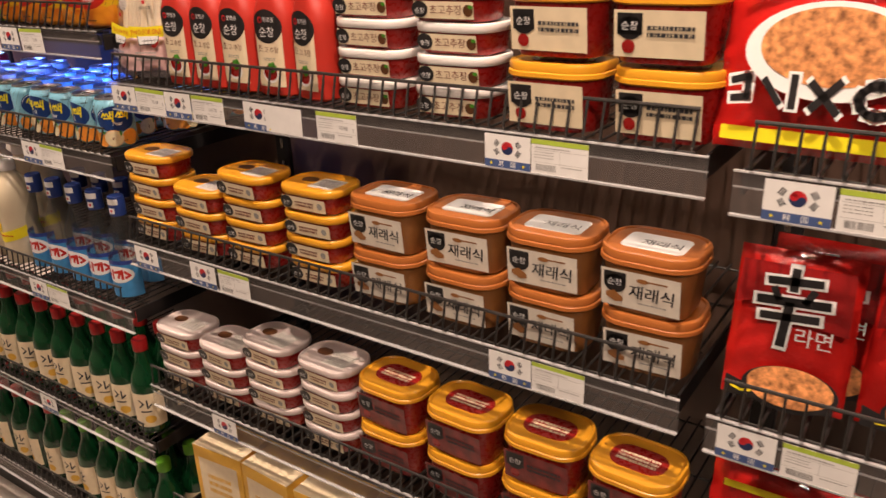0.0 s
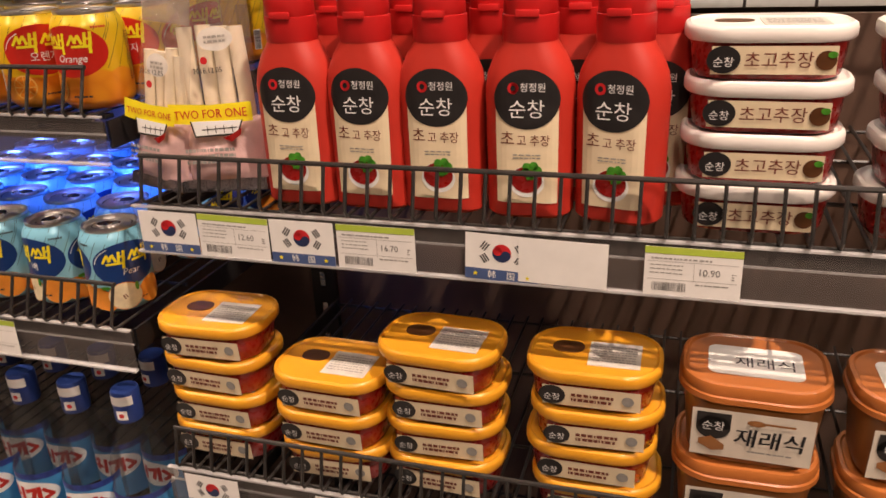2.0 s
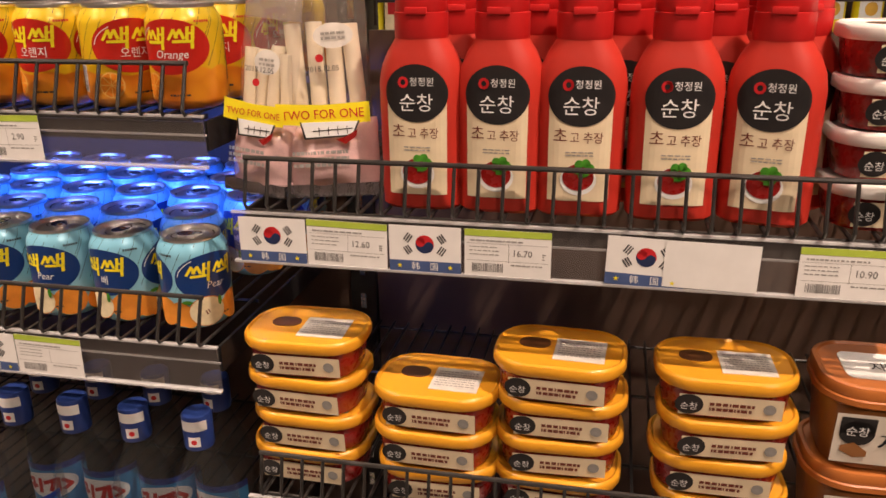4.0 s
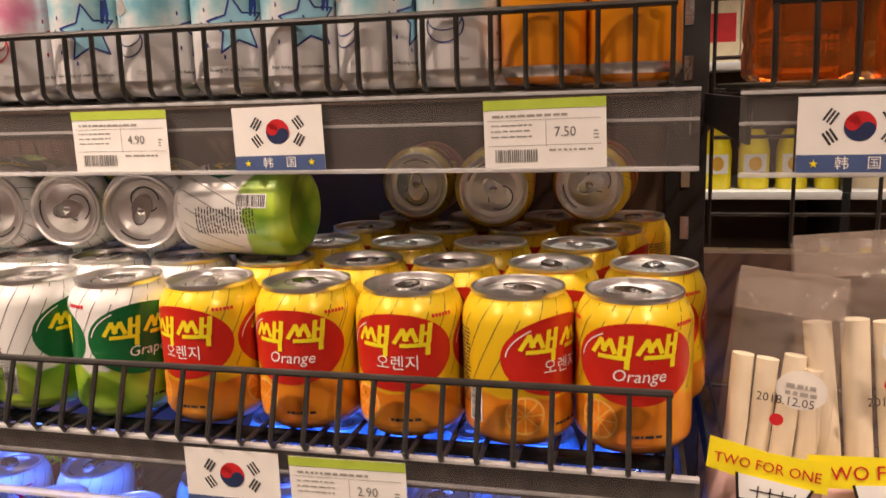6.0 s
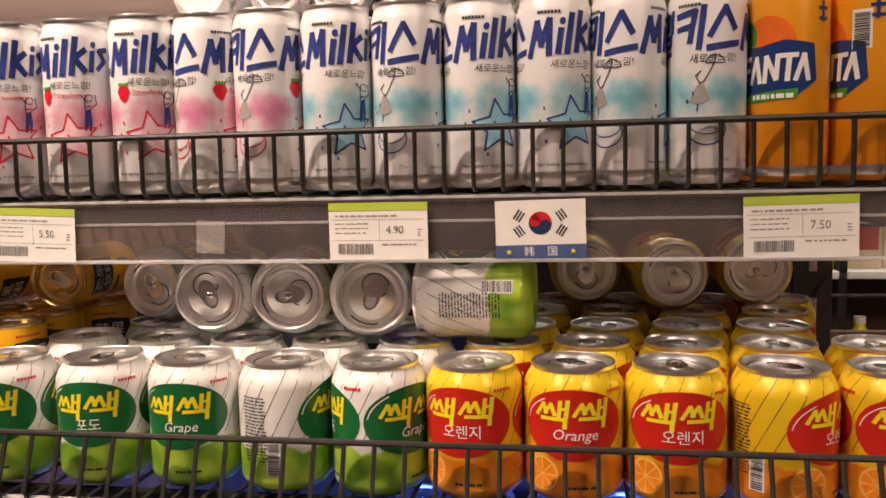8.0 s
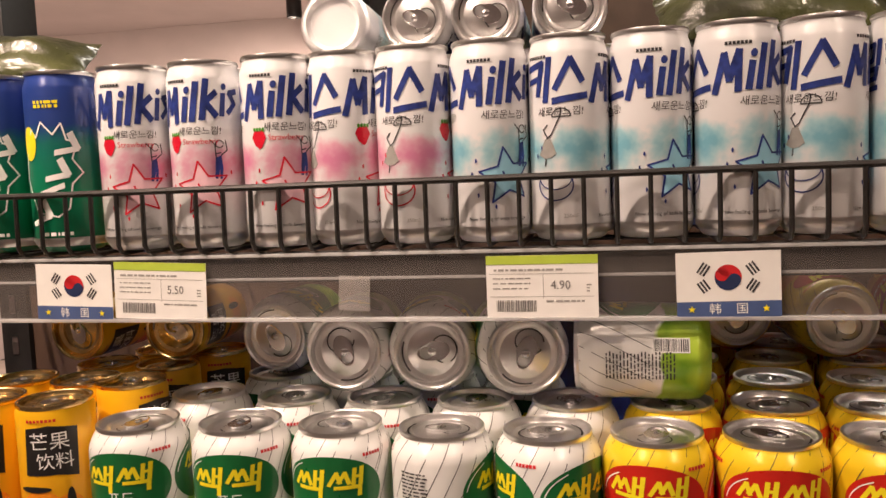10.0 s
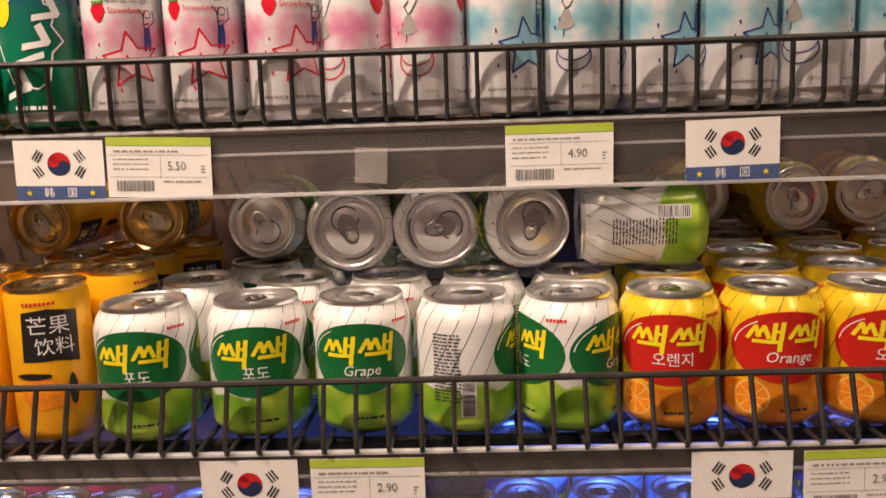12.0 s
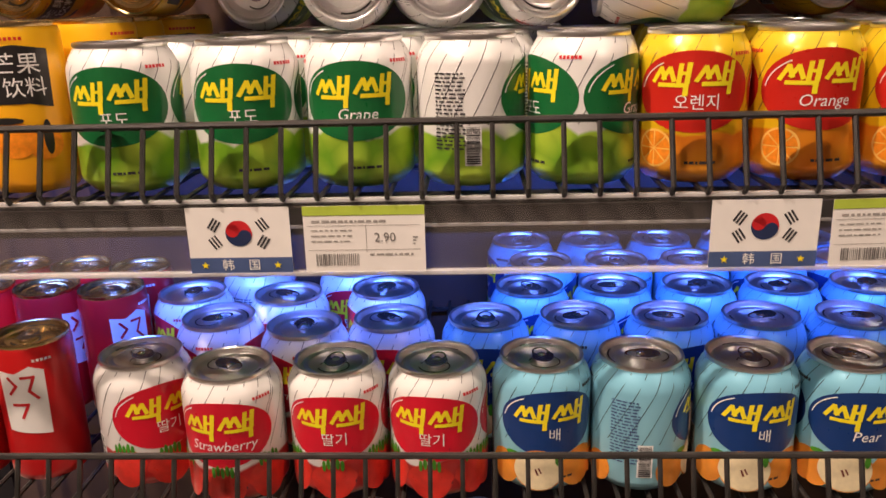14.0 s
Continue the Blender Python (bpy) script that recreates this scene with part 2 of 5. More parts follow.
M["can_blue"] = clouds("blue_cloud_print", (0.42, 0.68, 0.74), (0.22, 0.52, 0.64))
M["can_pink"] = clouds("pink_cloud_print", (0.78, 0.44, 0.54), (0.72, 0.26, 0.42))
M["can_star_blue"] = surf("star_blue_print", (0.30, 0.58, 0.72), 0.35, 0, 0.12, 60, coat=0.2)
M["can_star_pink"] = surf("star_pink_print", (0.80, 0.52, 0.58), 0.35, 0, 0.12, 60, coat=0.2)
M["can_lime"] = printed("lime_soda_print", [(0, (0.0, 0.16, 0.07)), (0.045, (0.005, 0.26, 0.12)), (0.080, (0.01, 0.16, 0.13)), (0.094, (0.02, 0.05, 0.22)), (0.13, (0.02, 0.05, 0.26))])
M["can_fanta"] = printed("orange_soda_print", [(0, (0.80, 0.26, 0.01)), (0.06, (0.82, 0.33, 0.01)), (0.13, (0.83, 0.36, 0.01))])
M["can_mango"] = printed("mango_can_print", [(0, (0.80, 0.34, 0.01)), (0.06, (0.82, 0.42, 0.01)), (0.10, (0.82, 0.45, 0.01))])
M["can_red"] = printed("pomegranate_can_print", [(0, (0.50, 0.01, 0.012)), (0.10, (0.58, 0.012, 0.014))])

# ---- mesh helpers ----
PRINTS = ("print", "barcode", "facts", "lines", "drawing", "maker_mark", "glint", "pips", "wordmark", "flavour_name", "slogan", "flesh", "strawberry_leaf", "spots")


def empty(name):
    return new(name)


def mesh_from(bm, name, mat, smooth=True, angle=40):
    me = bpy.data.meshes.new(name)
    bmesh.ops.recalc_face_normals(bm, faces=bm.faces)
    bm.to_mesh(me)
    bm.free()
    me.materials.append(mat)
    if smooth:
        me.shade_smooth()
        me.set_sharp_from_angle(angle=radians(angle))
    return me


def part(name, bm, mat, parent, label="", smooth=True, angle=40):
    me = bm if isinstance(bm, bpy.types.Mesh) else mesh_from(bm, name, mat, smooth, angle)
    ob = new(name, me)
    ob.parent = parent
    if any(w in name for w in PRINTS):
        ob["kind"] = "stuff"
    if label:
        ob["label"] = label
    return ob


def lathe(profile, n=40):
    """Turned body from (radius, z) pairs; ends on the axis close it."""
    bm = bmesh.new()
    rings = []
    for r, z in profile:
        if r < 1e-5:
            rings.append([bm.verts.new((0, 0, z))])
        else:
            rings.append([bm.verts.new((r * math.sin(2 * math.pi * i / n), -r * math.cos(2 * math.pi * i / n), z)) for i in range(n)])
    for a, b in zip(rings, rings[1:]):
        for i in range(n):
            j = (i + 1) % n
            if len(a) == 1 and len(b) == 1:
                continue
            if len(a) == 1:
                bm.faces.new((a[0], b[j], b[i]))
            elif len(b) == 1:
                bm.faces.new((a[i], a[j], b[0]))
            else:
                bm.faces.new((a[i], a[j], b[j], b[i]))
    return bm


def rrect(w, d, r, n=6):
    pts = []
    for cx, cy, a0 in ((w / 2 - r, d / 2 - r, 0), (-w / 2 + r, d / 2 - r, 90), (-w / 2 + r, -d / 2 + r, 180), (w / 2 - r, -d / 2 + r, 270)):
        for k in range(n + 1):
            a = radians(a0 + 90 * k / n)
            pts.append((cx + r * math.cos(a), cy + r * math.sin(a)))
    return pts


def loft(levels, cap=True, n=6):
    """Rounded-rectangle sections (width, depth, corner radius, z) skinned bottom to top."""
    bm = bmesh.new()
    rings = [[bm.verts.new((x, y, z)) for x, y in rrect(w, d, r, n)] for w, d, r, z in levels]
    m = len(rings[0])
    for a, b in zip(rings, rings[1:]):
        for i in range(m):
            bm.faces.new((a[i], a[(i + 1) % m], b[(i + 1) % m], b[i]))
    if cap:
        bm.faces.new(rings[0][::-1])
        bm.faces.new(rings[-1])
    return bm


def box(x0, x1, y0, y1, z0, z1, bevel=0.0, bm=None):
    bm = bm or bmesh.new()
    r = bmesh.ops.create_cube(bm, size=1, matrix=Matrix.Translation(((x0 + x1) / 2, (y0 + y1) / 2, (z0 + z1) / 2)) @ Matrix.Diagonal((x1 - x0, y1 - y0, z1 - z0, 1)))
    if bevel:
        es = {e for v in r["verts"] for e in v.link_edges}
        bmesh.ops.bevel(bm, geom=list(es), offset=bevel, segments=2, affect="EDGES", profile=0.6)
    return bm


def rod(points, radius, n=6, bm=None):
    bm = bm or bmesh.new()
    pts = [Vector(p) for p in points]
    rings = []
    for i, p in enumerate(pts):
        d = (pts[min(i + 1, len(pts) - 1)] - pts[max(i - 1, 0)]).normalized()
        u = d.orthogonal().normalized() if abs(d.x) > 0.9 else d.cross(Vector((1, 0, 0))).normalized()
        v = d.cross(u)
        rings.append([bm.verts.new(p + radius * (math.cos(2 * math.pi * k / n) * u + math.sin(2 * math.pi * k / n) * v)) for k in range(n)])
    for a, b in zip(rings, rings[1:]):
        for k in range(n):
            bm.faces.new((a[k], a[(k + 1) % n], b[(k + 1) % n], b[k]))
    bm.faces.new(rings[0][::-1])
    bm.faces.new(rings[-1])
    return bm


# flat artwork: lists of polygons in (u, v) metres


def ell(cx, cy, rx, ry, n=32, a0=0, a1=360):
    full = abs(a1 - a0) >= 360
    return [(cx + rx * math.cos(radians(a0 + (a1 - a0) * k / (n if full else n - 1))), cy + ry * math.sin(radians(a0 + (a1 - a0) * k / (n if full else n - 1)))) for k in range(n)]


def rect(x0, y0, x1, y1):
    return [(x0, y0), (x1, y0), (x1, y1), (x0, y1)]


def stroke(pts, w):
    """A brush line of width w through the points, as one quad a piece."""
    out = []
    for (x0, y0), (x1, y1) in zip(pts, pts[1:]):
        d = math.hypot(x1 - x0, y1 - y0) or 1
        nx, ny = -(y1 - y0) / d * w / 2, (x1 - x0) / d * w / 2
        ex, ey = (x1 - x0) / d * w * 0.3, (y1 - y0) / d * w * 0.3
        out.append([(x0 - ex + nx, y0 - ey + ny), (x0 - ex - nx, y0 - ey - ny), (x1 + ex - nx, y1 + ey - ny), (x1 + ex + nx, y1 + ey + ny)])
    return out


def move(polys, dx=0, dy=0, s=1.0, shear=0.0, tall=1.0):
    return [[(dx + s * (x + shear * y), dy + s * tall * y) for x, y in p] for p in polys]


TEXTS = {}


def txt(word, size, cx, cy, shear=0.0, wide=1.0):
    """Lettering in the built-in font, centred, as triangles."""
    if word not in TEXTS:
        cu = bpy.data.curves.new("lettering", "FONT")
        cu.body, cu.size, cu.resolution_u, cu.align_x, cu.align_y = word, 1.0, 2, "CENTER", "CENTER"
        ob = new("lettering", cu)
        me = ob.evaluated_get(bpy.context.evaluated_depsgraph_get()).to_mesh()
        TEXTS[word] = [[(me.vertices[i].co.x, me.vertices[i].co.y) for i in p.vertices] for p in me.polygons]
        bpy.data.objects.remove(ob)
        bpy.data.curves.remove(cu)
    return [[(cx + size * wide * (x + shear * y), cy + size * y) for x, y in p] for p in TEXTS[word]]


def flat_bm(polys, step=0.0):
    bm = bmesh.new()
    for p in polys:
        q = []
        for c in p:
            if not q or math.hypot(c[0] - q[-1][0], c[1] - q[-1][1]) > 1e-6:
                q.append(c)
        if len(q) > 2:
            bm.faces.new([bm.verts.new((x, 0, y)) for x, y in q])
    if step and bm.verts:
        lo, hi = min(v.co.x for v in bm.verts), max(v.co.x for v in bm.verts)
        u = math.floor(lo / step) * step + step
        while u < hi:
            bmesh.ops.bisect_plane(bm, geom=bm.verts[:] + bm.edges[:] + bm.faces[:], plane_co=(u, 0, 0), plane_no=(1, 0, 0))
            u += step
    return bm


def face_front(bm, out):
    for f in bm.faces:
        f.normal_update()
        if f.normal.dot(out(f.calc_center_median())) < 0:
            f.normal_flip()


def decal(name, polys, mat, parent, y=0.0, z=0.0, x=0.0, lean=0.0, label=""):
    """Thin print on a flat face that looks towards -y."""
    bm = flat_bm(polys)
    for v in bm.verts:
        v.co = (x + v.co.x, y + lean * (z + v.co.z), z + v.co.z)
    face_front(bm, lambda c: Vector((0, -1, 0)))
    me = bpy.data.meshes.new(name)
    bm.to_mesh(me)
    bm.free()
    me.materials.append(mat)
    return part(name, me, mat, parent, label)


def wrap(name, polys, mat, parent, r, angle=0.0, lift=0.0003, label="", shape=None):
    """Print wrapped round a can of radius r; angle turns it round the can."""
    bm = flat_bm(polys, 0.005)
    a0 = radians(angle)
    for v in bm.verts:
        a = v.co.x / r + a0
        q = (np.interp(v.co.z, [z for _, z in shape], [k for k, _ in shape]) if shape else r) + lift
        v.co = (q * math.sin(a), -q * math.cos(a), v.co.z)
    face_front(bm, lambda c: Vector((c.x, c.y, 0)))
    me = bpy.data.meshes.new(name)
    bm.to_mesh(me)
    bm.free()
    me.materials.append(mat)
    me.shade_smooth()
    return part(name, me, mat, parent, label)


def place(proto, spots, label="", group=""):
    """The made thing at the first pose, copies of it at the others."""
    obs = []
    for i, m in enumerate(spots):
        if i == 0:
            proto.matrix_basis = m @ Matrix.Diagonal((*proto.scale, 1))
            obs.append(proto)
        else:
            obs.append(copy_thing(proto, m))
    return obs


# ---- shelving ----
L0, L1, R0X, R1X, N0, N1X = -2.27, -1.252, -1.232, -0.222, -0.188, 0.80
BACK = 1.22
# shelf floors and rail fronts: (bay, floor z, rail y)
SHELVES = [
    ("L", 1.499, 0.909), ("L", 1.297, 0.838), ("L", 1.087, 0.818), ("L", 0.79, 0.800), ("L", 0.495, 0.790), ("L", 0.205, 0.790),
    ("R", 1.496, 0.900), ("R", 1.215, 0.833), ("R", 0.935, 0.810), ("R", 0.640, 0.800), ("R", 0.345, 0.795),
    ("N", 1.215, 0.800), ("N", 0.935, 0.797), ("N", 0.640, 0.790), ("N", 0.345, 0.79),
]
BAYX = {"L": (L0, L1), "R": (R0X, R1X), "N": (N0, N1X)}


# how far the fence top leans in over each shelf
# how far two of the wire shelves sag below their rails
SAG = {1.297: 0.004, 1.087: 0.003}
LEANS = {1.499: 0.001, 1.297: 0.014, 1.087: 0.014, 1.215: 0.010, 0.935: 0.009}


def wire_shelf(x0, x1, yf, z, fh=0.042, lean=0.005):
    root = empty("wire_shelf")
    root.matrix_basis = pose(0, 0, z)
    r = 0.0017
    bm = rod([(0, yf + lean, fh), (0, yf, 0.004), (0, yf + 0.003, -0.0005), (0, yf + 0.007, -r), (0, BACK, -r)], r, 6)
    me = mesh_from(bm, "wire", M["steel"])
    n = int((x1 - x0 - 0.016) / 0.0205)
    for i in range(n + 1):
        w = part("wire", me, None, root)
        w.location.x = x0 + 0.012 + i * (x1 - x0 - 0.024) / n
    part("top_wire", rod([(x0 + 0.010, yf + lean, fh), (x1 - 0.010, yf + lean, fh)], 0.0023, 8), M["steel"], root)
    part("bottom_wire", rod([(x0 + 0.010, yf + 0.012, -0.0055), (x1 - 0.010, yf + 0.012, -0.0055)], 0.0020, 8), M["steel"], root)
    for k in (0.3, 0.65, 0.97):
        y = yf + k * (BACK - yf)
        part("cross_wire", rod([(x0 + 0.008, y, -0.0055), (x1 - 0.008, y, -0.0055)], 0.0022, 6), M["steel"], root)
    part("front_bar", box(x0 + 0.004, x1 - 0.004, yf + 0.016, yf + 0.019, -0.026, -0.009), M["steel"], root)
    for x in (x0 + 0.001, x1 - 0.004):
        part("bracket", box(x, x + 0.003, yf + 0.020, BACK, -0.035, -0.0085), M["post"], root)
    return tagged(root, "black wire basket shelf with a low front fence", "shelf", "shelves of the gondola")


def price_rail(x0, x1, yf, z):
    root = empty("price_rail")
    root.matrix_basis = pose(0, yf, z)
    part("channel", box(x0, x1, 0.0012, 0.0028, -0.049, -0.007, 0.0004), M["rail"], root)
    part("top_edge", box(x0, x1, -0.0008, 0.0040, -0.0068, -0.0045, 0.0006), M["lip"], root)
    part("ridge", box(x0, x1, 0.0030, 0.0050, -0.0235, -0.0215, 0.0004), M["lip"], root)
    part("bottom_edge", box(x0, x1, -0.0022, 0.0040, -0.0520, -0.0492, 0.0008), M["lip"], root, "bright bottom lip")
    return tagged(root, "clear plastic price rail along the shelf edge", "price rail", "price rails")


for bay, z, y in SHELVES:
    x0, x1 = BAYX[bay]
    wire_shelf(x0 + 0.004, x1 - 0.004, y - 0.003, z - SAG.get(z, 0.0), 0.043 if z == 1.087 else 0.042, LEANS.get(z, 0.004))
    price_rail(x0, x1, y + 0.0008, z)


def upright(x):
    root = empty("upright_post")
    root.matrix_basis = pose(x, 0, 0)
    part("column", box(-0.019, 0.019, BACK + 0.005, BACK + 0.065, 0, 2.0, 0.002), M["post"], root)
    slot = mesh_from(box(-0.004, 0.004, BACK + 0.0035, BACK + 0.006, 0, 0.022), "slot", M["foil"], False)
    for k in range(36):
        part("slot", slot, None, root).location.z = 0.2 + k * 0.05
    part("foot", box(-0.018, 0.018, 0.78, BACK + 0.06, 0, 0.09, 0.004), M["post"], root)
    return tagged(root, "black slotted steel upright between shelf bays", "post", "gondola uprights")


for x in (-2.285, -1.242, -0.205, 0.815):
    upright(x)


def slab(name, x0, x1, y0, y1, z0, z1, mat, label, category):
    ob = part(name, box(x0, x1, y0, y1, z0, z1, 0), M[mat], None, "", False)
    return tagged(ob, label, category, "", "structure")


slab("panel_left", L0 + 0.004, L1 - 0.004, BACK + 0.012, BACK + 0.024, 0.05, 1.585, "panel", "dark brown back panel of the drinks bay", "panel")
slab("panel_middle", R0X + 0.01, R1X - 0.004, BACK + 0.012, BACK + 0.024, 0.05, 1.335, "panel", "dark brown back panel of the sauce bay", "panel")
slab("panel_right", N0 + 0.004, N1X - 0.004, BACK + 0.012, BACK + 0.024, 0.05, 1.6, "panel", "dark brown back panel of the noodle bay", "panel")
slab("plinth", L0, N1X, 0.86, BACK, 0.0, 0.08, "post", "black plinth under the shelves", "plinth")


def back_grid(x0, x1, z0, z1):
    root = empty("wire_grid")
    root.matrix_basis = pose(0, BACK + 0.03, 0)
    n = int((x1 - x0) / 0.075)
    up = mesh_from(rod([(0, 0, z0), (0, 0, z1)], 0.002, 6), "upright_wire", M["steel"])
    for i in range(n + 1):
        w = part("upright_wire", up, None, root)
        w.location.x = x0 + i * (x1 - x0) / n
    ac = mesh_from(rod([(x0, 0.004, 0), (x1, 0.004, 0)], 0.002, 6), "cross_wire", M["steel"])
    k = 0
    while z0 + 0.03 + 0.075 * k < z1:
        w = part("cross_wire", ac, None, root)
        w.location.z = z0 + 0.03 + 0.075 * k
        k += 1
    return tagged(root, "black wire grid backing above the panel", "wire grid")


back_grid(R0X + 0.015, R1X - 0.01, 1.34, 1.95)

# ---- the room ----
slab("floor", -7.2, 4.0, -2.2, 7.2, -0.1, -0.006, "joint", "dark joints of the shop floor", "floor")
slab("wall_south", -7.2, 4.0, -2.3, -2.2, -0.1, 3.0, "wall", "plain mauve grey wall behind the aisle", "wall")
slab("wall_north", -7.2, 4.0, 7.2, 7.3, -0.1, 3.0, "wall", "plain mauve grey far wall", "wall")
slab("wall_west", -7.3, -7.2, -2.2, 7.2, -0.1, 3.0, "wall", "plain mauve grey wall", "wall")
slab("wall_east", 4.0, 4.1, -2.2, 7.2, -0.1, 3.0, "wall", "plain mauve grey wall", "wall")
slab("ceiling", -7.2, 4.0, -2.2, 7.2, 3.0, 3.1, "ceiling", "plain grey painted shop ceiling", "ceiling")

# ---- drinks cans ----
M["tab_metal"] = surf("tab_metal", (0.74, 0.73, 0.73), 0.22, 1.0, 0.08, 50)
M["score_metal"] = surf("score_metal", (0.13, 0.13, 0.135), 0.4, 1.0, 0.1, 50)
CR, CH = 0.0333, 0.0900


def can_end(root, r, h, mat="alu", n=40):
    """Rolled rim, sunk lid and pull tab on a can of neck radius r."""
    lid = part("lid", lathe([(r + 0.0004, h - 0.0032), (r + 0.0010, h - 0.0018), (r + 0.0006, h - 0.0002), (r - 0.0006, h), (r - 0.0016, h - 0.0008), (r - 0.0022, h - 0.0045), (r - 0.0030, h - 0.0054), (r - 0.0038, h - 0.0052), (r - 0.0046, h - 0.0036), (r * 0.72, h - 0.0036), (r * 0.69, h - 0.0041), (r * 0.66, h - 0.0041), (r * 0.63, h - 0.0036), (0, h - 0.0036)], n), M[mat], root, "shiny metal lid")
    s = r / 0.026
    bm = bmesh.new()
    outer, inner = [], []
    for k in range(24):
        a = 2 * math.pi * k / 24
        sx = 0.0062 if math.sin(a) > 0 else 0.0074
        outer.append(bm.verts.new((s * sx * math.cos(a), s * (-0.001 + 0.0115 * math.sin(a)), h - 0.0014)))
        inner.append(bm.verts.new((s * 0.0042 * math.cos(a), s * (0.0042 + 0.0046 * math.sin(a)), h - 0.0016)))
    low = [bm.verts.new(v.co - Vector((0, 0, 0.0018))) for v in outer]
    for k in range(24):
        j = (k + 1) % 24
        bm.faces.new((outer[k], outer[j], inner[j], inner[k]))
        bm.faces.new((low[k], low[j], outer[j], outer[k]))
    part("pull_tab", bm, M["tab_metal"], lid)
    part("rivet", lathe([(0.0030 * s, h - 0.0042), (0.0030 * s, h - 0.0016), (0.0020 * s, h - 0.0008), (0, h - 0.0007)], 12), M["tab_metal"], lid)
    ring = flat_bm(stroke(ell(0, -0.0085 * s, 0.0098 * s, 0.0088 * s, 22, 200, 520), 0.0009 * s) + stroke(ell(0, 0, r * 0.80, r * 0.80, 28, 60, 120), 0.0011 * s))
    for v in ring.verts:
        v.co = (v.co.x, v.co.z, h - 0.0031)
    part("mouth_score", ring, M["score_metal"], lid)


# two carets, two posts and a hook: the yellow mark's plain strokes
MARK = stroke([(-0.0078, -0.0030), (-0.0052, 0.0030), (-0.0034, -0.0018)], 0.0018) + stroke([(-0.0040, -0.0016), (-0.0018, 0.0030), (0.0004, -0.0024)], 0.0018) \
    + stroke([(0.0022, 0.0046), (0.0022, -0.0030)], 0.0018) + stroke([(0.0052, 0.0050), (0.0052, -0.0032)], 0.0019) + stroke([(0.0022, 0.0008), (0.0052, 0.0008)], 0.0015) \
    + stroke([(-0.0052, -0.0044), (0.0050, -0.0044), (0.0052, -0.0086)], 0.0019)


def small_print(w, h, rows, seed, size=0.0011):
    """Bars in the place of writing too small to read."""
    rnd = random.Random(seed)
    out = []
    for k in range(rows):
        y = h / 2 - (k + 0.5) * h / rows
        x = -w / 2
        while x < w / 2 - 0.001:
            q = min(rnd.uniform(0.0012, 0.005), w / 2 - x)
            out.append(rect(x, y - size / 2, x + q, y + size / 2))
            x += q + rnd.uniform(0.0006, 0.0014)
    return out


def barcode(w, h, seed=3, upright=True):
    rnd = random.Random(seed)
    out, x = [], -w / 2
    while x < w / 2 - 0.0004:
        q = rnd.choice((0.0003, 0.0005, 0.0008))
        out.append(rect(x, -h / 2, x + q, h / 2) if upright else rect(-h / 2, x, h / 2, x + q))
        x += q + rnd.choice((0.0003, 0.0005, 0.0007))
    return out


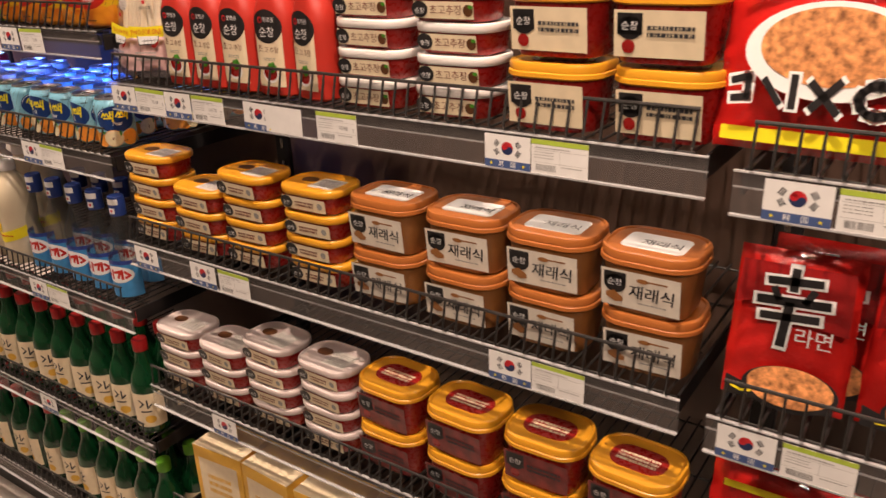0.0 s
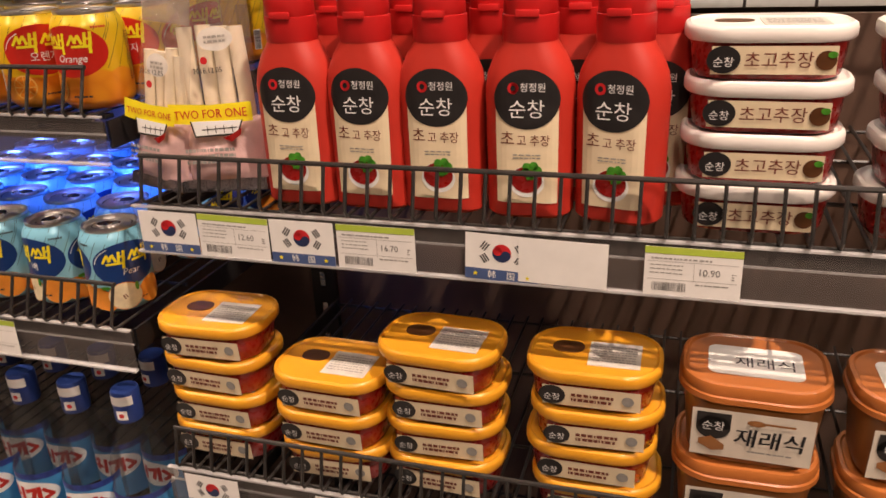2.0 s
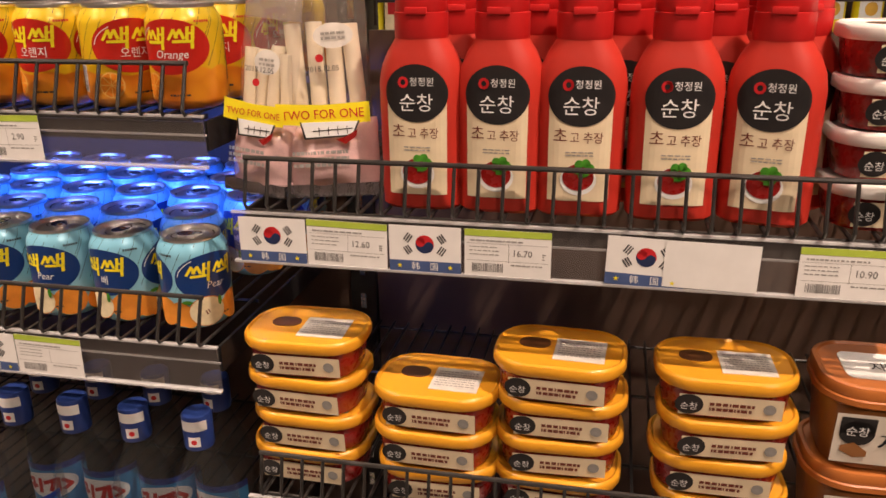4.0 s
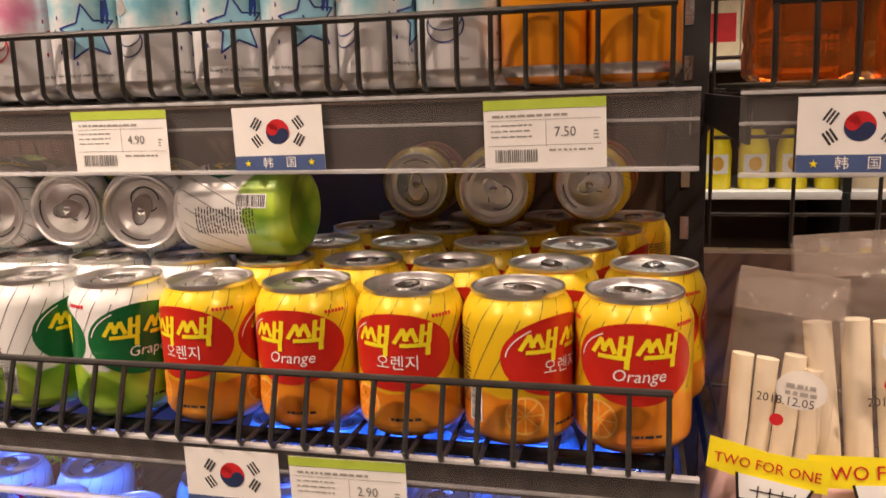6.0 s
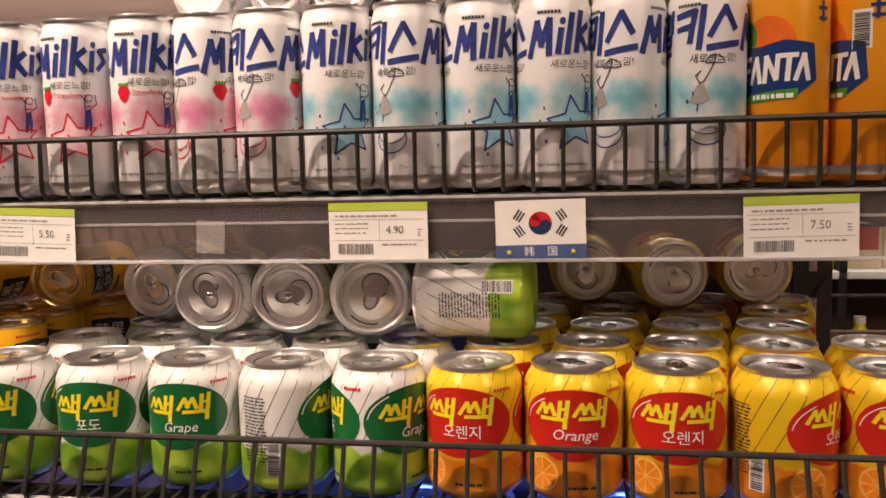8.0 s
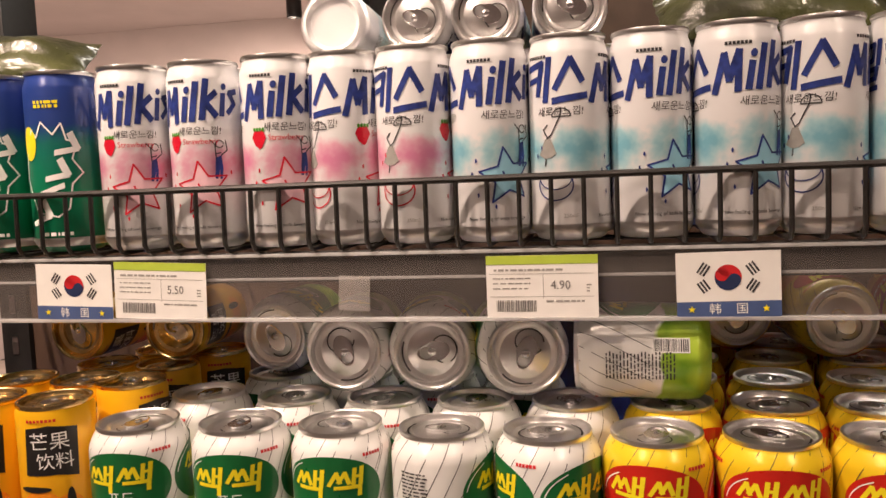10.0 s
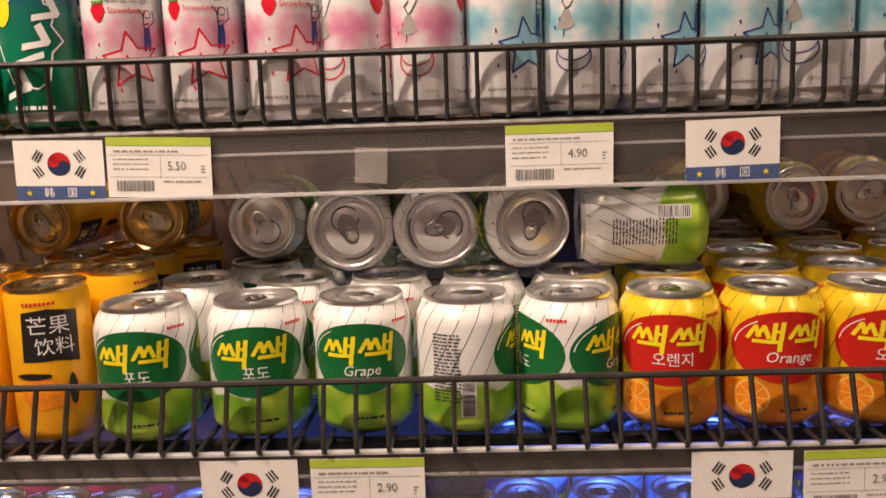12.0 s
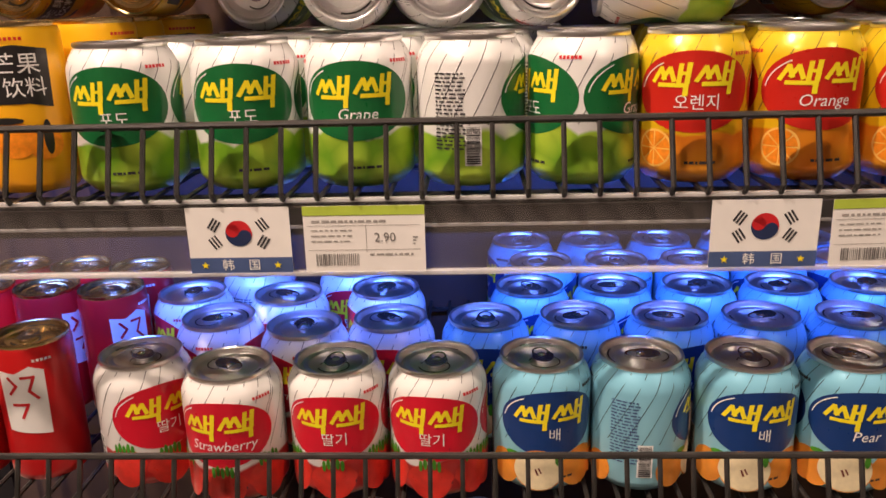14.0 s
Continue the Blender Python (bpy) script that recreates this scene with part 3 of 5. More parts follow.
def juice_can(kind, emblem, korean, english, label):
    root = empty("drink_can")
    prof = [(0, 0.0035), (0.021, 0.0030), (0.0250, 0.0), (0.0268, 0.0006), (0.0298, 0.0040), (0.0327, 0.0070), (CR, 0.0098), (CR, 0.0728), (0.0329, 0.0760), (0.0310, 0.0808), (0.0285, 0.0850), (0.0274, 0.0868), (0.0274, 0.0882)]
    part("body", lathe(prof, 44), M["can_" + kind], root)
    can_end(root, 0.0272, CH)
    up = 0.003 if kind == "orange" else 0.0
    for ang, word in ((0, korean), (128, english)):
        wrap("emblem", [ell(0, 0.0532 + up / 2, 0.0360, 0.0235, 44)], M[emblem], root, CR, ang, 0.0002)
        # white stroke paints the lamp highlight onto the emblem's upper edge
        wrap("emblem_glint", stroke([(0.0325 * -math.cos(radians(a)) - 0.0008, 0.0532 + 0.0212 * math.sin(radians(a))) for a in range(8, 62, 7)], 0.0007), M["white"], root, CR, ang, 0.0004)
        wrap("wordmark", move(MARK, -0.0118, 0.0612 + up, 1.55, 0.10, 0.84) + move(MARK, 0.0135, 0.0620 + up, 1.55, 0.10, 0.84), M["yellow"], root, CR, ang, 0.0005)
        wrap("flavour_name", txt(word, 0.0098, 0.002, 0.0452 + up, 0.2 if ang else 0.0), M["white"], root, CR, ang, 0.0005)
        wrap("maker_mark", [rect(0.019 + 0.0023 * k, 0.0748, 0.0207 + 0.0023 * k, 0.0768) for k in range(6)], M["red" if kind != "pear" else "ink"], root, CR, ang + 8, 0.0004, "", prof)
        wrap("origin_print", small_print(0.018, 0.0024, 1, 4, 0.0016), M["ink"], root, CR, ang + 10, 0.0004).location.z = 0.0135
    wrap("facts", small_print(0.019, 0.046, 20, 7, 0.0010), M["ink" if kind != "pear" else "slate"], root, CR, -116, 0.0004).location.z = 0.046
    bc = wrap("barcode_patch", [rect(-0.005, -0.012, 0.005, 0.012)], M["white"], root, CR, -92, 0.0003)
    bc.location.z = 0.026
    wrap("barcode", barcode(0.022, 0.008, 5, False), M["ink"], root, CR, -92, 0.0005).location.z = 0.026
    lines = []
    for k in range(-9, 10):
        u = k * 0.0115
        if min(abs((u / CR * 57.3 - c + 180) % 360 - 180) for c in (0, 128)) > 34:
            lines += stroke([(u - 0.010, 0.038), (u + 0.0080, 0.0728)], 0.00045)
        lines += stroke([(u + 0.0080, 0.0728), (u + 0.0096, 0.0760)], 0.00045) + stroke([(u + 0.0096, 0.0760), (u + 0.0150, 0.0862)], 0.00045)
    wrap("thin_lines", lines, M["ink"], root, CR, 0, 0.00014, "", prof[6:])
    if kind == "orange":
        for a in (-38, 92):
            wrap("orange_slice", [ell(0, 0.021, 0.0115, 0.0115, 28)], M["slice_rind"], root, CR, a, 0.0003)
            wrap("orange_flesh", [[(0.0008 * math.cos(radians(s + 22)), 0.021 + 0.0008 * math.sin(radians(s + 22)))] + ell(0, 0.021, 0.0102, 0.0102, 5, s + 3, s + 42) for s in range(0, 360, 45)], M["slice_flesh"], root, CR, a, 0.0005)
    if kind == "pear":
        for a in (0, 128):
            for k, (u, z, rx, rz) in enumerate(((0.022, 0.0185, 0.0165, 0.0145), (-0.034, 0.0175, 0.0120, 0.0125), (0.048, 0.0150, 0.0100, 0.0110))):
                wrap("whole_pear", [ell(u, z, rx, rz, 26)], M["pear_skin"], root, CR, a, 0.0002 + 0.0001 * k)
            wrap("cut_rim", [ell(-0.0085, 0.0195, 0.0175, 0.0152, 30)], M["pear_skin"], root, CR, a, 0.0006)
            wrap("cut_pear", [ell(-0.0085, 0.0195, 0.0166, 0.0144, 30)], M["pear_flesh"], root, CR, a, 0.0008)
            wrap("pear_pips", stroke([(-0.0105, 0.0205), (-0.0090, 0.0165)], 0.0012) + stroke([(-0.0085, 0.0215), (-0.0068, 0.0180)], 0.0010), M["brown_ink"], root, CR, a, 0.0011)
            wrap("pear_leaf", [ell(-0.026, 0.030, 0.0050, 0.0020, 12), ell(0.004, 0.028, 0.0020, 0.0050, 12)], M["leaf"], root, CR, a, 0.0011)
    if kind == "strawberry":
        for a in (0, 128):
            for k, (u, z, rx, rz) in enumerate(((-0.030, 0.020, 0.015, 0.015), (0.000, 0.0175, 0.0165, 0.013), (0.031, 0.020, 0.0150, 0.015))):
                berry = [(u + rx * math.cos(radians(q)) * (1.0 if math.sin(radians(q)) > 0 else 0.85), z + rz * math.sin(radians(q)) - 0.003) for q in range(0, 360, 12)]
                wrap("berry", [berry], M["berry_red"], root, CR, a, 0.0003 + 0.0002 * k)
                wrap("strawberry_leaf", [ell(u + 0.003 * e, z + rz - 0.004 + 0.0015 * (e % 2), 0.0013, 0.0042, 10) for e in (-2, -1, 0, 1, 2)], M["leaf"], root, CR, a, 0.0010)
    return tagged(root, label, "drink can")


def at(x, y, z, turn=0.0):
    return pose(x, y, z, 0, 0, turn)


def tops(z, rows):
    return [at(x, y, z, t) for x, y, t in rows]


M["slice_rind"] = surf("orange_rind_print", (0.86, 0.50, 0.12), 0.35, 0, 0.06, 60)
M["slice_flesh"] = surf("orange_flesh_print", (0.82, 0.26, 0.015), 0.35, 0, 0.15, 300)
M["fruit_orange"] = surf("fruit_print", (0.80, 0.16, 0.02), 0.35, 0, 0.1, 80)
M["darkred"] = surf("dark_red_label", (0.16, 0.012, 0.012), 0.3, 0, 0.5, 60, coat=0.3)
M["cream_sticker"] = surf("cream_sticker", (0.70, 0.64, 0.54), 0.4, 0, 0.08, 60)
M["dull_sticker"] = surf("dull_sticker", (0.58, 0.55, 0.50), 0.35, 0, 0.12, 60)
M["dark_crest"] = surf("dark_crest", (0.09, 0.035, 0.012), 0.35, 0, 0.3, 60)
M["brown_ink"] = surf("brown_ink", (0.16, 0.035, 0.02), 0.5, 0, 0.1, 60)
M["pear_skin"] = surf("pear_skin_print", (0.72, 0.27, 0.035), 0.3, 0, 0.25, 40, coat=0.2)
M["berry_red"] = surf("berry_print", (0.58, 0.03, 0.02), 0.3, 0, 0.35, 60, coat=0.2)
M["pear_flesh"] = surf("pear_flesh_print", (0.78, 0.68, 0.44), 0.35, 0, 0.1, 150)
ZB, ZC, ZA = 1.293, 1.084, 1.499

grape = juice_can("grape", "green", "포도", "Grape", "white and green grape juice can with pull tab")
rnd = random.Random(11)
rows = [(-1.907, 0.886, 4), (-1.832, 0.890, 6), (-1.761, 0.892, -126), (-1.691, 0.889, 94), (-1.6225, 0.888, -72)]
rows += [(x, y, rnd.uniform(0, 360)) for x, y in ((-1.893, 0.962), (-1.819, 0.957), (-1.748, 0.957), (-1.679, 0.955), (-1.610, 0.957), (-1.86, 1.03), (-1.79, 1.03), (-1.72, 1.028), (-1.65, 1.028), (-1.83, 1.10), (-1.76, 1.10), (-1.69, 1.098))]
placed = tops(ZB, rows)
# cans laid on their sides on top of the standing ones, ends outward
ZL = ZB + CH + 0.0338


def lying(x, y, yaw, spin):
    return pose(x, y, ZL, 0, 0, yaw) @ pose(0, 0, 0, 90, 0, 0) @ pose(0, 0, -CH, 0, 0, spin)


for x, y, yaw, spin in ((-1.775, 0.948, 4, 200), (-1.709, 0.950, 8, 100), (-1.640, 0.944, 14, 160), (-1.855, 1.005, -4, 30), (-1.606, 0.962, -92, 200)):
    placed.append(lying(x, y, yaw, spin))
place(grape, placed)
grape["group"] = "juice cans"

orange = juice_can("orange", "scarlet", "오렌지", "Orange", "yellow and orange juice can with a red emblem")
rows = [(-1.5555, 0.889, -12), (-1.4885, 0.890, -129), (-1.4215, 0.890, -2), (-1.3540, 0.889, 52), (-1.2870, 0.888, -125)]
rows += [(x, y, rnd.uniform(0, 360)) for x, y in ((-1.541, 0.957), (-1.474, 0.957), (-1.408, 0.956), (-1.342, 0.957), (-1.275, 0.958), (-1.53, 1.026), (-1.462, 1.026), (-1.395, 1.026), (-1.328, 1.026), (-1.52, 1.095), (-1.45, 1.095), (-1.38, 1.095), (-1.31, 1.095), (-1.50, 1.165), (-1.43, 1.165), (-1.36, 1.165), (-1.29, 1.165))]
placed = tops(ZB, rows)
for x, y, yaw, spin in ((-1.400, 1.070, 6, 40), (-1.325, 1.100, -4, 120), (-1.475, 1.105, 3, 0)):
    placed.append(lying(x, y, yaw, spin))
place(orange, placed)

strawberry = juice_can("strawberry", "crimson", "딸기", "Strawberry", "white and red strawberry juice can")
rows = [(-1.924, 0.889, 42), (-1.855, 0.869, -130), (-1.785, 0.877, 0), (-1.7165, 0.876, -8)]
rows += [(x, y, rnd.uniform(0, 360)) for x, y in ((-1.889, 0.955), (-1.819, 0.938), (-1.755, 0.950), (-1.929, 1.012), (-1.846, 1.006), (-1.766, 1.018), (-1.89, 1.079), (-1.80, 1.076))]
place(strawberry, tops(ZC, rows))

pear = juice_can("pear", "deepblue", "배", "Pear", "pale blue pear juice can with a navy emblem")
rows = [(-1.646, 0.882, 8), (-1.5795, 0.882, 90), (-1.509, 0.880, 2), (-1.442, 0.879, -131), (-1.372, 0.879, -12), (-1.298, 0.876, -70)]
rows += [(x, y, rnd.uniform(0, 360)) for x, y in ((-1.683, 0.950), (-1.6135, 0.953), (-1.545, 0.950), (-1.478, 0.949), (-1.409, 0.948), (-1.335, 0.946))]
rows += [(-1.645 + 0.069 * k + (0.014 if j % 2 else 0.0), 1.019 + 0.068 * j, rnd.uniform(0, 360)) for j in range(3) for k in range(6) if -1.64 + 0.069 * k < -1.28]
place(pear, tops(ZC, rows))


def star_shape(cx, cy, r):
    pts = []
    for k in range(10):
        rr = r if k % 2 == 0 else r * 0.48
        a = radians(98 + 36 * k)
        pts.append((cx + rr * math.cos(a) * (1.15 if k == 4 else 1), cy + rr * math.sin(a)))
    return pts


def star_art(cx, cy, r):
    pts = star_shape(cx, cy, r)
    return stroke(pts + pts[:1], 0.0012) + stroke([(cx - 0.003, cy + 0.003), (cx - 0.001, cy - 0.002), (cx + 0.003, cy - 0.001)], 0.0013) \
        + [ell(cx + r * 1.25 * math.cos(radians(a)), cy + r * 1.1 * math.sin(radians(a)), 0.0007, 0.0016, 8) for a in (150, 175, 215, 250, 30)]


# slanted bars in the place of the maker's word
SODA_MARK = stroke([(-0.0150, -0.0060), (-0.0125, 0.0060), (-0.0098, -0.0020), (-0.0070, 0.0068), (-0.0062, -0.0055)], 0.00275) + stroke([(-0.0022, -0.0050), (-0.0016, 0.0030)], 0.00275) \
    + [ell(-0.0012, 0.0062, 0.0014, 0.0014, 10)] + stroke([(0.0018, -0.0050), (0.0028, 0.0085)], 0.00287) + stroke([(0.0062, -0.0045), (0.0072, 0.0095)], 0.00287) + stroke([(0.0115, 0.0050), (0.0072, 0.0015), (0.0122, -0.0035)], 0.00262) + stroke([(0.0150, -0.0032), (0.0152, 0.0042)], 0.00250) + [ell(0.0154, 0.0074, 0.0013, 0.0013, 10)] + stroke([(0.0222, 0.0058), (0.0185, 0.0050), (0.0215, 0.0010), (0.0182, -0.0024)], 0.00225)
SODA_BACK = stroke([(-0.0125, 0.0065), (-0.0050, 0.0080), (-0.0062, -0.0035)], 0.0025) + stroke([(-0.0120, 0.0015), (-0.0062, 0.0025)], 0.0022) + stroke([(-0.0018, 0.0095), (-0.0022, -0.0060)], 0.0025) \
    + stroke([(0.0018, -0.0015), (0.0068, 0.0090), (0.0120, 0.0010)], 0.0025) + stroke([(0.0015, -0.0062), (0.0140, -0.0045)], 0.0025) \
    + stroke([(-0.0235, 0.0070), (-0.0185, 0.0080), (-0.0190, 0.0025), (-0.0235, 0.0018), (-0.0235, 0.0070)], 0.0020) + stroke([(-0.0160, 0.0090), (-0.0160, 0.0010)], 0.0022) + stroke([(-0.0230, -0.0012), (-0.0165, -0.0005), (-0.0170, -0.0040), (-0.0230, -0.0046), (-0.0230, -0.0080), (-0.0160, -0.0072)], 0.0019)
SR, SH = 0.0263, 0.1328


def slim_can(body, label):
    root = empty("slim_can")
    part("body", lathe([(0, 0.0035), (0.017, 0.0030), (0.0200, 0.0), (0.0218, 0.0008), (0.0240, 0.0040), (SR, 0.0080), (SR, 0.1195), (0.0258, 0.1220), (0.0246, 0.1260), (0.0240, 0.1280), (0.0240, 0.1313)], 40), M[body], root)
    can_end(root, 0.0240, SH)
    part("bottom_band", lathe([(0.0242, 0.0042), (SR + 0.00015, 0.0082), (SR + 0.00015, 0.0105)], 40), M["alu"], root)
    return tagged(root, label, "drink can")


def soda_can(tone, label):
    root = slim_can("can_" + tone, label)
    line = "indigo" if tone == "blue" else "crimson"
    for ang, mark in ((0, SODA_MARK), (-112, SODA_BACK)):
        wrap("wordmark", move(mark, 0.000 if mark is SODA_MARK else 0.001, 0.1000, 1.55 if mark is SODA_MARK else 1.62, 0.10, 1.18 if mark is SODA_MARK else 1.05), M["indigo"], root, SR, ang, 0.0004)
        wrap("maker_mark", [rect(-0.018 + 0.0023 * k, 0.1168, -0.0163 + 0.0023 * k, 0.1188) for k in range(7)], M["ink"], root, SR, ang, 0.0004)
        wrap("slogan", txt("새로운느낌!", 0.0064, 0.006, 0.0825, 0.1), M["ink"], root, SR, ang, 0.0004)
    wrap("star_fill", [star_shape(0.003, 0.043, 0.0190)], M["can_star_" + tone], root, SR, 8, 0.0003)
    wrap("star_drawing", star_art(0.003, 0.043, 0.0190), M[line], root, SR, 8, 0.0005)
    wrap("leg_drawing", [[(0.0120, 0.0640), (0.0160, 0.0655), (0.0168, 0.0560), (0.0158, 0.0490), (0.0142, 0.0490), (0.0146, 0.0560), (0.0126, 0.0490), (0.0108, 0.0495)]], M["indigo"], root, SR, 10, 0.0004)
    wrap("arm_drawing", stroke([(0.0122, 0.0640), (0.0118, 0.0730), (0.0085, 0.0765)], 0.0008) + stroke([(0.0158, 0.0655), (0.0205, 0.0690), (0.0195, 0.0760)], 0.0008) + stroke(ell(0.0150, 0.0735, 0.0028, 0.0026, 12), 0.0007) + stroke([(0.0120, 0.0665), (0.0160, 0.0675)], 0.0008), M["ink"], root, SR, 10, 0.0004)
    wrap("skirt_drawing", [[(-0.0035, 0.0655), (0.0005, 0.0660), (0.0045, 0.0560), (0.0010, 0.0535), (-0.0040, 0.0530), (-0.0085, 0.0555)]], M["grey_ink"], root, SR, -114, 0.0004)
    wrap("umbrella_drawing", stroke(ell(0.0080, 0.0795, 0.0060, 0.0052, 12, 0, 180) + [(0.0140, 0.0795)], 0.0007) + stroke([(0.0080, 0.0847), (0.0072, 0.0795), (0.0010, 0.0680), (-0.0020, 0.0660)], 0.0008) + stroke([(-0.0015, 0.0660), (-0.0045, 0.0715), (-0.0015, 0.0745)], 0.0008) + stroke([(-0.0030, 0.0530), (-0.0036, 0.0485)], 0.0007), M["ink"], root, SR, -114, 0.0004)
    wrap("moon_drawing", stroke(ell(0, 0.036, 0.012, 0.010, 16, 150, 380), 0.0009) + stroke(ell(0, 0.040, 0.011, 0.007, 12, 170, 370), 0.0007) + [ell(-0.013, 0.055, 0.0007, 0.0016, 8), ell(-0.009, 0.060, 0.0007, 0.0016, 8)], M[line], root, SR, -108, 0.0004)
    wrap("bottom_line", txt("New feeling of soda beverage", 0.0034, 0.0, 0.0155), M["ink"], root, SR, 0, 0.0004)
    wrap("volume", txt("250ml", 0.0036, 0.012, 0.0160), M["grey_ink"], root, SR, -112, 0.0004)
    wrap("facts", small_print(0.012, 0.060, 24, 9, 0.0009), M["grey_ink"], root, SR, 112, 0.0004).location.z = 0.065
    if tone == "pink":
        for ang in (0,):
            wrap("strawberry_picture", [[(-0.0165, 0.0800), (-0.0095, 0.0808), (-0.0075, 0.0755), (-0.0108, 0.0690), (-0.0125, 0.0678), (-0.0160, 0.0705), (-0.0185, 0.0760)]], M["crimson"], root, SR, ang, 0.0004)
            wrap("strawberry_stalk", [ell(-0.0160 + 0.0022 * k, 0.0812, 0.0010, 0.0015, 8) for k in range(4)], M["leaf"], root, SR, ang, 0.0006)
            wrap("flavour_name", txt("Strawberry", 0.0056, 0.0065, 0.0755), M["crimson"], root, SR, ang, 0.0004)
    return root


pink = soda_can("pink", "slim white and pink strawberry soda can")
XP = [(-1.924, 0.936, 16), (-1.868, 0.938, 2), (-1.810, 0.935, 18), (-1.762, 0.941, 70), (-1.712, 0.938, 92)]
# the last row, out of view, is added to shade the shelf below
rows = XP + [(x + 0.006, y + 0.055, rnd.uniform(0, 360)) for x, y, t in XP] + [(x - 0.004, y + 0.109, rnd.uniform(0, 360)) for x, y, t in XP] + [(x + 0.003, y + 0.164, 40.0) for x, y, t in XP]
place(pink, tops(ZA, rows))
blue = soda_can("blue", "slim white and pale blue milk soda can")
XB = [(-1.659, 0.937, 16), (-1.606, 0.938, 88), (-1.553, 0.941, 18), (-1.500, 0.936, 16), (-1.449, 0.938, 70), (-1.396, 0.937, 100)]
# again an unseen last row, added to keep lamplight off the cans below
rows = XB + [(x + 0.006, y + 0.055, rnd.uniform(0, 360)) for x, y, t in XB] + [(x - 0.004, y + 0.109, rnd.uniform(0, 360)) for x, y, t in XB] + [(x + 0.003, y + 0.164, 40.0) for x, y, t in XB]
placed = tops(ZA, rows)
ZT = ZA + SH + 0.0263
for x, y, yaw, flip in ((-1.776, 0.962, 3, 0), (-1.716, 0.966, -8, 1), (-1.664, 0.968, 2, 1), (-1.604, 0.962, 5, 1)):
    q = pose(x, y, ZT, 0, 0, yaw) @ (pose(0, 0, 0, 90) @ pose(0, 0, -SH, 0, 0, 70) if flip else pose(0, 0, 0, -90, 0, 0))
    placed.append(q)
place(blue, placed)

lime = slim_can("can_lime", "slim dark green and navy lemon soda can")
for ang in (0, 170):
    wrap("burst", stroke([(-0.020, 0.072), (-0.013, 0.090), (-0.009, 0.084), (-0.004, 0.095), (0.004, 0.086), (0.010, 0.094), (0.013, 0.082), (0.020, 0.080)], 0.0012), M["white"], lime, SR, ang, 0.0004)
    wrap("burst_edge", stroke([(0.020, 0.080), (0.016, 0.068), (0.023, 0.058), (0.015, 0.050), (0.012, 0.032), (0.004, 0.026), (-0.012, 0.030), (-0.018, 0.044), (-0.023, 0.056), (-0.020, 0.072)], 0.0012), M["white"], lime, SR, ang, 0.0004)
    wrap("volume_print", small_print(0.026, 0.003, 1, 5, 0.0026), M["white"], lime, SR, ang, 0.0004).location.z = 0.0135
    wrap("wordmark", move(stroke([(-0.006, -0.030), (0.004, -0.026), (-0.002, -0.018)], 0.0032) + stroke([(-0.004, -0.014), (0.006, -0.010)], 0.0032) + stroke([(-0.003, -0.006), (0.007, -0.004), (0.001, 0.004)], 0.0032) + stroke([(-0.002, 0.008), (0.008, 0.010), (0.002, 0.018)], 0.0032), 0.002, 0.062, 1.35, 0.34), M["white"], lime, SR, ang + 6, 0.0005)
    wrap("lemon_picture", [ell(-0.0165, 0.080, 0.0072, 0.0125, 24)], M["yellow"], lime, SR, ang, 0.0004)
    wrap("headline", small_print(0.018, 0.006, 2, 8, 0.0022), M["yellow"], lime, SR, ang, 0.0004).location.z = 0.108
place(lime, tops(ZA, [(-1.984, 0.936, 10), (-2.038, 0.936, 10), (-2.092, 0.937, -30), (-1.985, 0.992, 0), (-2.04, 0.992, 80), (-2.0, 1.05, 0)]))

fizz = slim_can("can_fanta", "slim orange soda can with a navy badge")
for ang in (0, 180):
    wrap("fruit_picture", [ell(-0.004, 0.0905, 0.0185, 0.0185, 30)], M["fruit_orange"], fizz, SR, ang, 0.0002)
    wrap("leaf_picture", [ell(-0.019, 0.0965, 0.0075, 0.0100, 18)], M["leaf"], fizz, SR, ang, 0.0003)
    wrap("badge", [[(-0.030, 0.060), (-0.031, 0.083), (-0.022, 0.090), (-0.008, 0.0895), (0.008, 0.0925), (0.026, 0.0895), (0.028, 0.066), (0.014, 0.0555), (-0.010, 0.0530)]], M["deepblue"], fizz, SR, ang, 0.0004)
    wrap("wordmark", move(stroke([(-0.0255, -0.0085), (-0.0255, 0.0080), (-0.0190, 0.0080)], 0.0033) + stroke([(-0.0250, 0.0005), (-0.0200, 0.0005)], 0.0030) + stroke([(-0.0170, -0.0085), (-0.0130, 0.0080), (-0.0090, -0.0085)], 0.0032) + stroke([(-0.0055, -0.0085), (-0.0055, 0.0080), (0.0020, -0.0070), (0.0020, 0.0085)], 0.0032) + stroke([(0.0090, -0.0080), (0.0090, 0.0070)], 0.0033) + stroke([(0.0045, 0.0080), (0.0135, 0.0080)], 0.0032) + stroke([(0.0140, -0.0080), (0.0180, 0.0080), (0.0220, -0.0080)], 0.0032), 0.001, 0.0745, 0.98, 0.08), M["white"], fizz, SR, ang, 0.0007)
    wrap("green_band", [[(-0.021, 0.0525), (-0.020, 0.0585), (0.016, 0.0610), (0.015, 0.0550)]], M["leaf"], fizz, SR, ang, 0.0006)
    wrap("band_print", small_print(0.028, 0.004, 1, 3, 0.0030), M["white"], fizz, SR, ang, 0.0009).location.z = 0.0565
    wrap("side_print", stroke([(0.0330, 0.1120), (0.0400, 0.1120)], 0.0022) + stroke([(0.0365, 0.1160), (0.0365, 0.1040)], 0.0022) + stroke([(0.0335, 0.1055), (0.0400, 0.1055)], 0.0022), M["deepblue"], fizz, SR, ang - 8, 0.0005)
